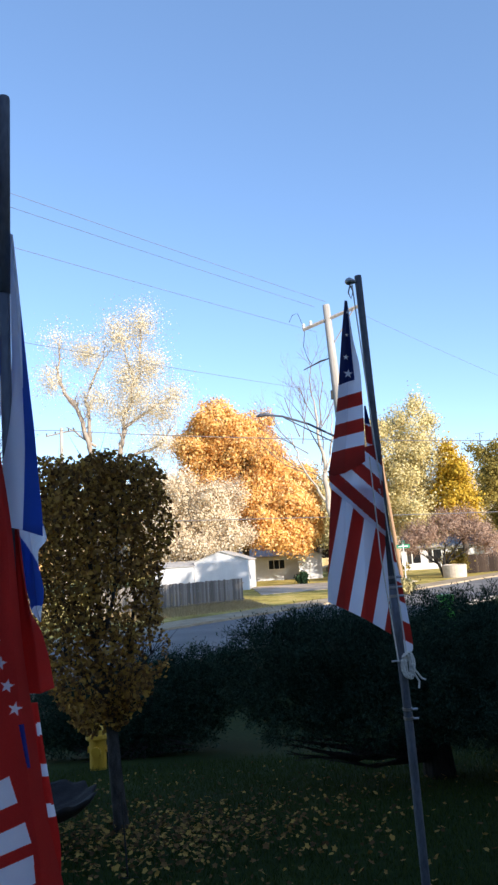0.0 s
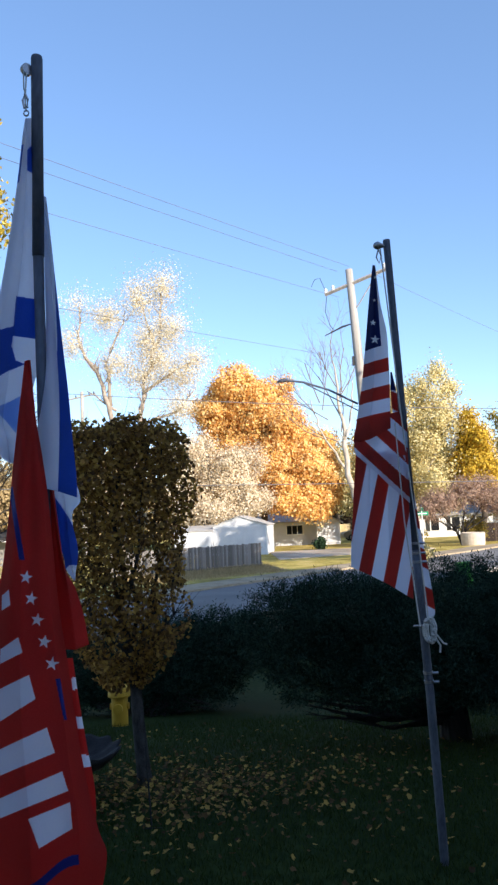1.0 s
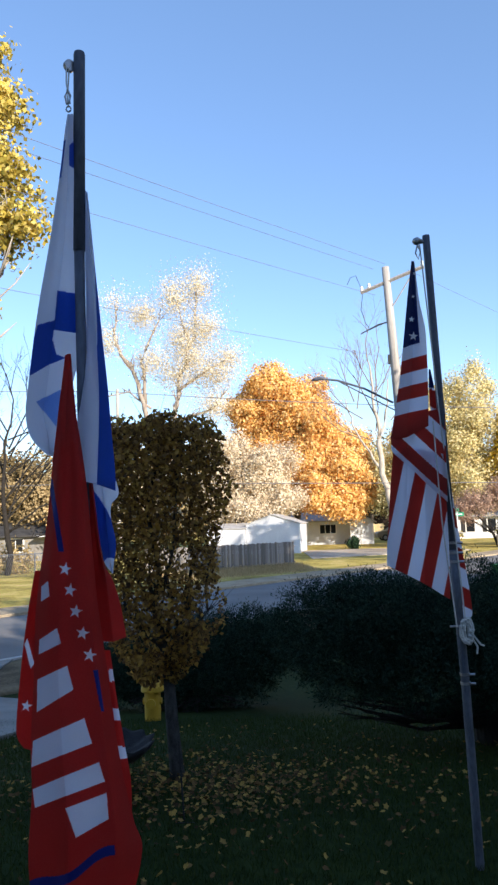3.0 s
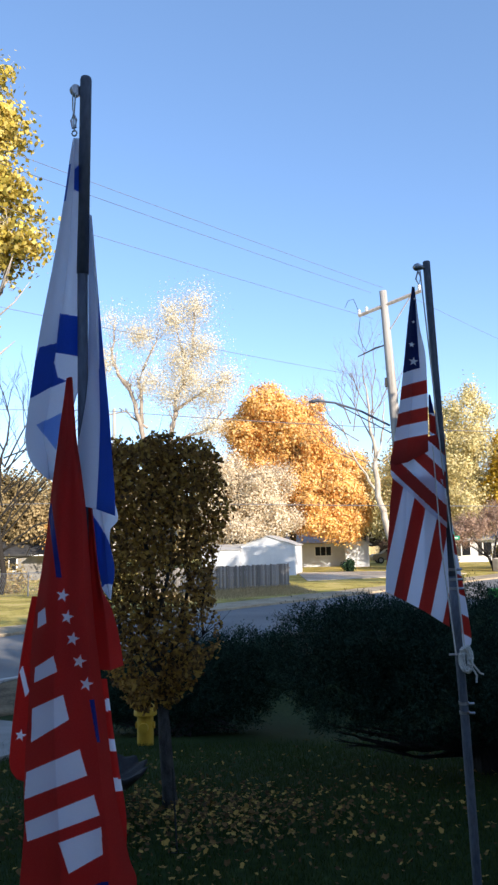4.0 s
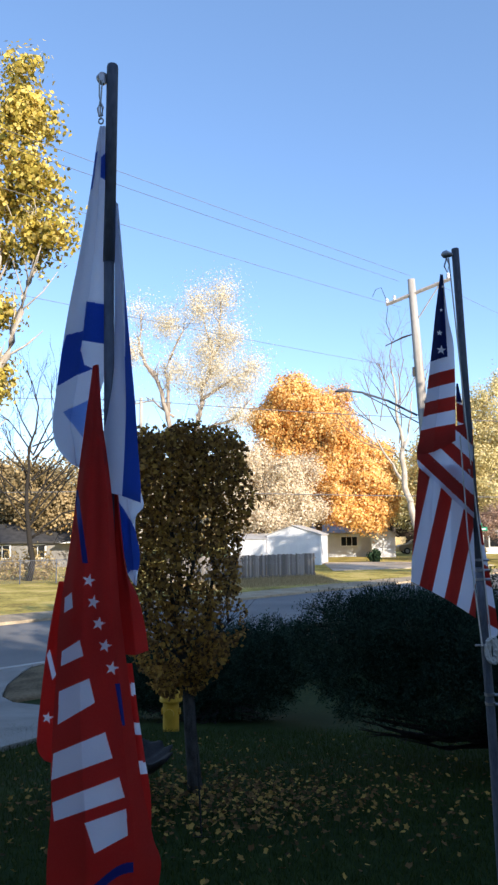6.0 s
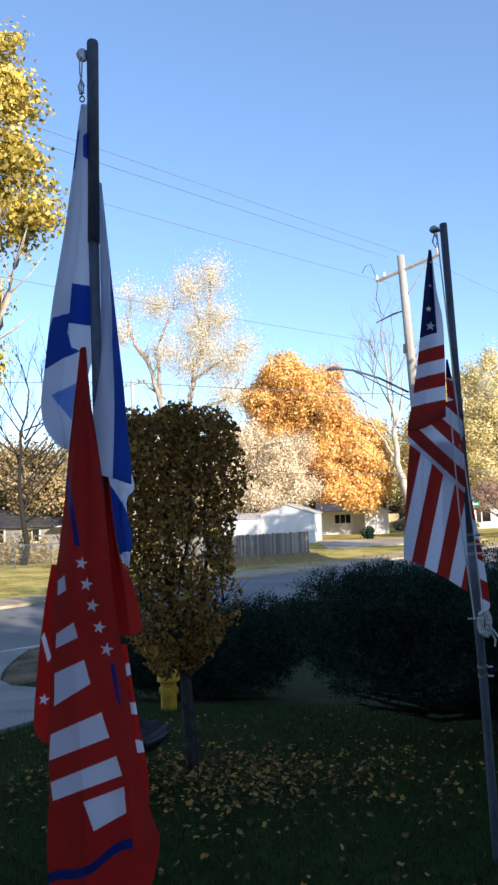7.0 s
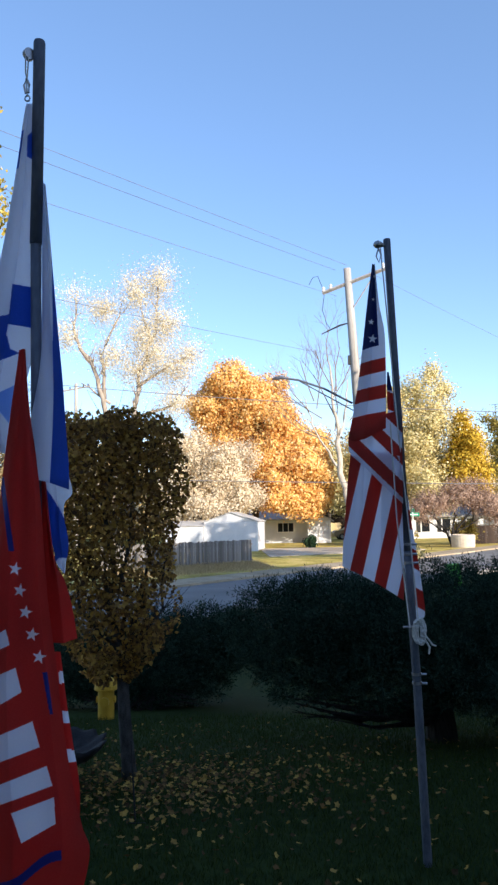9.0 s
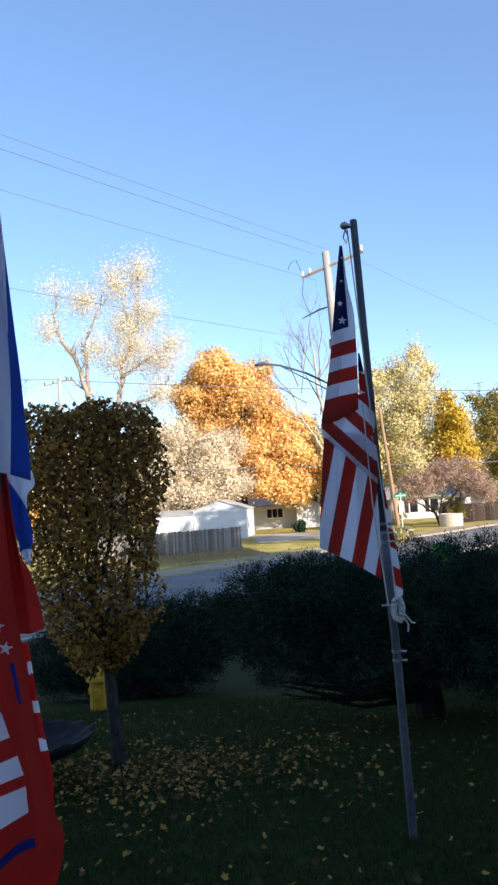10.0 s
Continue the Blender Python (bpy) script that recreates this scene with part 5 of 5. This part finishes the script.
def red_flag():
    f = thing("flag", "red campaign flag with white bars and stars hanging limp", "flag", (0, 0, 0))
    M = [REDCLOTH, WHITECLOTH, PRINTBLUE]
    bars = [[(-0.566, 1.395), (-0.55, 1.407), (-0.547, 1.373), (-0.567, 1.361)], [(-0.571, 1.276), (-0.53, 1.301), (-0.522, 1.266), (-0.573, 1.243)], [(-0.576, 1.188), (-0.508, 1.217), (-0.494, 1.164), (-0.578, 1.116)], [(-0.587, 1.054), (-0.47, 1.101), (-0.453, 1.046), (-0.591, 0.997)], [(-0.588, 0.95), (-0.438, 1.006), (-0.425, 0.964), (-0.583, 0.91)], [(-0.514, 0.908), (-0.422, 0.94), (-0.417, 0.885), (-0.492, 0.845)]]
    stroke = [(-0.548, 1.641), (-0.538, 1.64), (-0.514, 1.473), (-0.526, 1.473)]
    side_stroke = [(-0.449, 1.206), (-0.439, 1.206), (-0.426, 1.115), (-0.432, 1.115)]

    def star(x, z, sx, sz, r):
        return abs(x - sx) < r * 1.2 and abs(z - sz) < r * 1.2 and inside(x, z, [(sx + r * (1 if k % 2 == 0 else 0.4) * math.sin(k * math.pi / 5 + 0.2), sz + r * (1 if k % 2 == 0 else 0.4) * math.cos(k * math.pi / 5 + 0.2)) for k in range(10)])

    def paint(x, z, s, t):
        if any(inside(x, z, b) for b in bars) or any(star(x, z, sx, sz, 0.0165) for sx, sz in STARS):
            return 1
        if inside(x, z, stroke) or inside(x, z, side_stroke):
            return 2
        if abs(z - (0.775 + (x + 0.5) * 0.42 + 0.010 * math.sin(x * 40))) < 0.011 and x < -0.405:
            return 2
        return 0

    D = PY - 0.035
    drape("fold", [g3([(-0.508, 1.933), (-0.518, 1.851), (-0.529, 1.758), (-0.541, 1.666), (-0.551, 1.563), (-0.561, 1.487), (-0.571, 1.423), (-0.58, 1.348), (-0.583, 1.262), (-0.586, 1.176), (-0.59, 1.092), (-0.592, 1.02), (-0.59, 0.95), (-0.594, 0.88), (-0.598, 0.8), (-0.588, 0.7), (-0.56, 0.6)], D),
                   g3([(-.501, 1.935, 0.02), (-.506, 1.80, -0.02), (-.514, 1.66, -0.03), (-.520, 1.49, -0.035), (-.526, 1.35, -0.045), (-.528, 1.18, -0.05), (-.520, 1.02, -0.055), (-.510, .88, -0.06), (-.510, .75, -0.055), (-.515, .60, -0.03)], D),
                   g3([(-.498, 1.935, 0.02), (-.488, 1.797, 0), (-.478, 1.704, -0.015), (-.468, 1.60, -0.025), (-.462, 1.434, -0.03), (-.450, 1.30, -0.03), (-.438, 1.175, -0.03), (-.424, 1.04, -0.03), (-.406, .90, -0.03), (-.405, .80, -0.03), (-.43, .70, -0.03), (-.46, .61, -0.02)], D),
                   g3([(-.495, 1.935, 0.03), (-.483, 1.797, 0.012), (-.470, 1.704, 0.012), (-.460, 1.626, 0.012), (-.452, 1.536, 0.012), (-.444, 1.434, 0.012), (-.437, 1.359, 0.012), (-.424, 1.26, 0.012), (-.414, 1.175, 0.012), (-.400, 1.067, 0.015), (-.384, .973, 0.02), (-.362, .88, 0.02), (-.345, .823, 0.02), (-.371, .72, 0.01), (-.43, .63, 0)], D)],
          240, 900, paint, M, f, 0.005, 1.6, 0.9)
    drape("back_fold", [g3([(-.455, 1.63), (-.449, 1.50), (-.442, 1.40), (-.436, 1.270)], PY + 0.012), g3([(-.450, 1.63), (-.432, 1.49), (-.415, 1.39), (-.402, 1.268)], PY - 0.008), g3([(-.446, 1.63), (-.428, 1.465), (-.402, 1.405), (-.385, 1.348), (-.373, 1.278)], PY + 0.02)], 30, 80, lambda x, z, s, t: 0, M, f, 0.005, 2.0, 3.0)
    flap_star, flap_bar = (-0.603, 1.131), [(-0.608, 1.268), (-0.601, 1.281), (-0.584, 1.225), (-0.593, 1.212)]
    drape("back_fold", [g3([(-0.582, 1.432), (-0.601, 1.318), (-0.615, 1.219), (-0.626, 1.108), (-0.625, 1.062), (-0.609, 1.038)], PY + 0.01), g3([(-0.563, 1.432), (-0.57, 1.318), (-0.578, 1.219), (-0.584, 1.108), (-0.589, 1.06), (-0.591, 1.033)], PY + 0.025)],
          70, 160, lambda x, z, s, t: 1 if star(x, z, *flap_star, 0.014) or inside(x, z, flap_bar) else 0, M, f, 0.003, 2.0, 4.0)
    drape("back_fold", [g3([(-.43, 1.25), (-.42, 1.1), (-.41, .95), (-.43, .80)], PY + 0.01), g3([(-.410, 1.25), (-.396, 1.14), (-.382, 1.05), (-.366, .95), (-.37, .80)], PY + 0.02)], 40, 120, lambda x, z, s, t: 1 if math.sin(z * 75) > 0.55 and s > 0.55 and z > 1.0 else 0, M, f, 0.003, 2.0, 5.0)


QY = 3.42


def right_pole():
    p = thing("flagpole", "slightly leaning galvanised pipe flagpole with clamps", "flagpole", (0, QY, 0))

    def at(z):
        """The pole's axis, which bows a little."""
        return Vector((float(np.interp(z, [-0.3, 0.0, 0.78, 1.36, 2.85], [0.772, 0.770, 0.756, 0.736, 0.699])), 0.0, z))
    part("lower_pipe", tube([at(-0.3), at(0.0), at(0.4), at(0.78), at(1.1), at(1.36)], 0.0195, 20), GALV, p, smooth=True)
    part("upper_pipe", tube([at(1.33), at(2.3), at(2.842), at(2.848)], [0.0175, 0.0175, 0.0175, 0.0165], 20), GALV, p, smooth=True)
    for z in (1.30, 1.34, 1.385, 0.76, 0.80):
        c1 = part("clamp", tube([at(z), at(z + 0.012)], 0.022, 20), CHROME, p, "steel hose clamp")
        part("screw", tube([at(z + 0.006) + Vector((0.018, -0.016, 0)), at(z + 0.006) + Vector((0.042, -0.016, 0))], 0.006, 8), CHROME, c1)
    b = part("pulley", tube([at(2.815) + Vector((-0.068, -0.01, 0.002)), at(2.815) + Vector((-0.060, -0.01, 0.003)), at(2.815) + Vector((-0.045, -0.01, 0.004)), at(2.815) + Vector((-0.030, -0.008, 0.003)), at(2.815) + Vector((-0.012, -0.005, 0))], [0.005, 0.015, 0.020, 0.013, 0.006], 14), CHROME, p, "small zinc pulley")
    top = at(2.80) + Vector((-0.045, -0.012, 0))
    part("snap_hook", tube([top, top + Vector((-0.012, 0, -0.04)), top + Vector((0.0, 0, -0.07)), top + Vector((0.012, 0, -0.035)), top], 0.004, 6), CHROME, p)
    part("halyard", tube([top + Vector((0.01, 0, 0)), at(2.4) + Vector((-0.024, -0.02, 0)), at(1.9) + Vector((-0.010, -0.026, 0)), at(1.4) + Vector((0.012, -0.03, 0)), at(1.05) + Vector((0.02, -0.03, 0))], 0.0032, 6), ROPE, p)
    part("halyard", tube([at(1.95) + Vector((-0.05, -0.05, 0)), at(1.5) + Vector((-0.05, -0.06, 0)), at(1.02) + Vector((-0.024, -0.05, 0))], 0.0032, 6), ROPE, p)
    part("cleat", tube([at(1.02) + Vector((-0.05, -0.03, 0)), at(1.02) + Vector((0.0, -0.02, 0)), at(1.02) + Vector((0.05, -0.03, 0.005))], 0.005, 8), CHROME, p)
    for k in range(9):
        o = at(1.0) + Vector((0.012 + 0.006 * (k % 4), -0.030 - 0.004 * (k % 3), 0))
        part("rope_coil", tube([o + Vector(((0.017 + 0.002 * (k % 3)) * math.cos(j * math.tau / 14), -0.006 * math.sin(j * 2.0 + k), (0.05 + 0.003 * (k % 4)) * math.sin(j * math.tau / 14))) for j in range(15)], 0.0055, 6), ROPE, p)
    part("rope_end", tube([at(0.97) + Vector((0.04, -0.04, 0)), at(0.93) + Vector((0.06, -0.04, 0)), at(0.90) + Vector((0.055, -0.04, 0))], 0.0045, 6), ROPE, p)
    part("rope_end", tube([at(0.99) + Vector((0.04, -0.04, 0)), at(0.94) + Vector((0.075, -0.04, 0)), at(0.935) + Vector((0.09, -0.04, 0))], 0.0045, 6), ROPE, p)


def striped_flag():
    f = thing("flag", "striped red and white flag with starred navy canton, hanging limp", "flag", (0, 0, 0))
    M = [STRIPERED, WHITECLOTH, NAVYCLOTH]
    W = 0.0645
    canton = [(0.602, 2.743), (0.636, 2.728), (0.637, 2.561), (0.642, 2.287), (0.528, 2.263)]

    def upper(x, z, s, t):
        zz = z + 0.015 * (2 - s)
        if zz > 2.336:
            return 2 if inside(x, z, canton) else 1
        return 0 if zz < 2.336 - 5 * W else int((2.336 - zz) / W + 1) % 2

    D = QY - 0.035
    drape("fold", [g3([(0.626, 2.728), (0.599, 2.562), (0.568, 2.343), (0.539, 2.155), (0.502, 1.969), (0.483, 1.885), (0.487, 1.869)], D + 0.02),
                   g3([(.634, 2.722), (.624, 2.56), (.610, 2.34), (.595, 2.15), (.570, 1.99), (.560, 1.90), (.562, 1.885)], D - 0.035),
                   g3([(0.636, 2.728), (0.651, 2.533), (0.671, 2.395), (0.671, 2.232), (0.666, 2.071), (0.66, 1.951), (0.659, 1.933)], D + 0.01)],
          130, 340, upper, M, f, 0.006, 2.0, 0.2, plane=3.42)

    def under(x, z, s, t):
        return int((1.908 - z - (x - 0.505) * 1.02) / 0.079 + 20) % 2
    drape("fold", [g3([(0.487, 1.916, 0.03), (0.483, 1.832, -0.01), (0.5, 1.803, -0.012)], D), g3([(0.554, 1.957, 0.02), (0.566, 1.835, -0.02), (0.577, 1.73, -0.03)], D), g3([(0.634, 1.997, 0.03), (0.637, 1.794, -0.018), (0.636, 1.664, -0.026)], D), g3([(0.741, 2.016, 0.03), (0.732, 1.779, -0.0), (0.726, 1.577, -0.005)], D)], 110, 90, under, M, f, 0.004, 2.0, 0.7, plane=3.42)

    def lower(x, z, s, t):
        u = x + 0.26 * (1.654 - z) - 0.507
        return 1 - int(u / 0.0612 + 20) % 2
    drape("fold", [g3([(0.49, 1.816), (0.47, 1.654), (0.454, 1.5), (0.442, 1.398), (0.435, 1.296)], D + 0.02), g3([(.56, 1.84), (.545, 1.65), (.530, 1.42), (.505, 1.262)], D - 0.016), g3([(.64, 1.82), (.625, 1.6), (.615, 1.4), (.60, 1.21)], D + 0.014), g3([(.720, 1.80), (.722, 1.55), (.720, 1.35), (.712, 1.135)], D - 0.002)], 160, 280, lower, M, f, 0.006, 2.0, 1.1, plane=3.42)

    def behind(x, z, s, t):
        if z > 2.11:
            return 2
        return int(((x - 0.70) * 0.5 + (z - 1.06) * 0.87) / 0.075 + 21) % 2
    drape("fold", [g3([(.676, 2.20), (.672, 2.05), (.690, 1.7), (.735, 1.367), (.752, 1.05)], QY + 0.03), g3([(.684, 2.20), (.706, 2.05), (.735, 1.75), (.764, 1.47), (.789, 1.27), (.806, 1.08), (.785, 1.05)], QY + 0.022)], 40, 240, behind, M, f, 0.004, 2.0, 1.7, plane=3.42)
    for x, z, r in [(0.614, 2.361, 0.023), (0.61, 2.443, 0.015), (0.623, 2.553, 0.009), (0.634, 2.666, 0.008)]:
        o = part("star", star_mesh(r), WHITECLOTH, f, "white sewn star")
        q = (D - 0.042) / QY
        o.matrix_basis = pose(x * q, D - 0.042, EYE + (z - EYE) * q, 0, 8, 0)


left_pole()
white_blue_flag()
red_flag()
right_pole()
striped_flag()


# ---- fences ----
board_fence("board_fence", "weathered grey board fence beside the street", (-7.5, 36.6), (0.05, 41.6), 1.52, 0.115, FENCEWOOD)
board_fence("board_fence", "pale new wooden fence by the white house", (8.2, 88), (10.8, 88.4), 1.7, 0.14, PALEWOOD)
board_fence("board_fence", "brown board fence across the street, darkened for shade", (18.6, 63.0), (32.0, 66.5), 1.6, 0.2, BROWNWALL)


# ---- grass and fallen leaves ----
def grass():
    n = 165000
    y = 2.6 + 7.5 * rng.random(n) ** 1.5 - np.abs(rng.normal(size=n)) * 0.8
    x = (rng.uniform(-0.60, 0.50, n) + rng.normal(size=n) * 0.06) * (np.abs(y) + 0.8) - 0.1
    z = np.array([ground_z(a, b) for a, b in zip(x, y)])
    h = rng.uniform(0.015, 0.045, n) * (0.6 + 0.12 * y)
    pos = np.stack([x, y, z + h * 0.4], 1)
    v, f = cards(pos, 0.0038, 1.0, np.array([0, 0, 1.0]), 0.35)
    v = v.reshape(n, 4, 3)
    d = v[:, 2] - v[:, 0]
    d /= np.linalg.norm(d, axis=1)[:, None]
    v[:, 2] = pos + d * h[:, None] * 0.7
    v[:, 0] = pos - d * h[:, None] * 0.6
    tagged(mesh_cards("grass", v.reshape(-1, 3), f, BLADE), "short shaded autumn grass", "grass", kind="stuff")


def leaf_litter():
    """Fallen maple-like leaves: a few points round a centre, slightly cupped."""
    spots = [(-0.75, 4.75, 0.55, 0.45, 560), (-0.2, 4.9, 0.7, 0.5, 330), (-1.3, 4.3, 0.7, 0.6, 150), (0.0, 4.0, 1.2, 0.7, 75), (0.0, 6, 1.8, 1.0, 120), (-1.5, 6.5, 1.2, 1.2, 120), (0.2, 3.3, 1.0, 0.35, 26)]
    verts, faces = [], []
    rnd = random.Random(12)
    for cx, cy, sx, sy, n in spots:
        for _ in range(int(n * 2.1)):
            x, y = rnd.gauss(cx, sx), rnd.gauss(cy, sy)
            r = rnd.uniform(0.009, 0.026)
            a0 = rnd.uniform(0, math.tau)
            tilt = Euler((rnd.gauss(0, 0.4), rnd.gauss(0, 0.4), a0)).to_matrix()
            o = Vector((x, y, ground_z(x, y) + 0.03 + rnd.uniform(0, 0.02)))
            b = len(verts)
            verts.append(o)
            for k in range(10):
                q = r * ((1.0, 0.68)[k % 2]) * (0.8 if k == 0 else 1) * rnd.uniform(0.75, 1.15)
                verts.append(o + tilt @ Vector((q * math.cos(k * math.tau / 10), q * math.sin(k * math.tau / 10) * 0.8, 0.35 * q * rnd.uniform(0, 1))))
            for k in range(10):
                faces.append((b, b + 1 + k, b + 1 + (k + 1) % 10))
    ob = part("fallen_leaves", (verts, faces), FALLEN)
    tagged(ob, "scattered dry yellow and brown leaves on the grass", "leaves", kind="stuff")


def straw():
    """Tall dry grass left standing at the foot of the board fence."""
    n = 26000
    k, o = rng.random(n), np.abs(rng.normal(size=n)) * 0.55
    x, y = -7.5 + 7.7 * k + o * 1.0 + 0.1, 36.6 + 5.1 * k - o * 1.5 - 0.1
    h = rng.uniform(0.15, 0.5, n) * np.exp(-o)
    pos = np.stack([x, y, LOW + h * 0.45], 1)
    v, f = cards(pos, 0.022, 1.0, np.array([0, 0, 1.0]), 0.35)
    v = v.reshape(n, 4, 3)
    d = v[:, 2] - v[:, 0]
    d /= np.linalg.norm(d, axis=1)[:, None]
    v[:, 2], v[:, 0] = pos + d * h[:, None] * 0.6, pos - d * h[:, None] * 0.5
    tagged(mesh_cards("dry_grass", v.reshape(-1, 3), f, STRAW), "tall straw-coloured grass at the fence foot", "grass", kind="stuff")


STRAW = mat("straw", (0.42, 0.31, 0.15), (0.74, 0.59, 0.34), 0.9, 2, island=True, through_light=0.45)
grass()
leaf_litter()
straw()
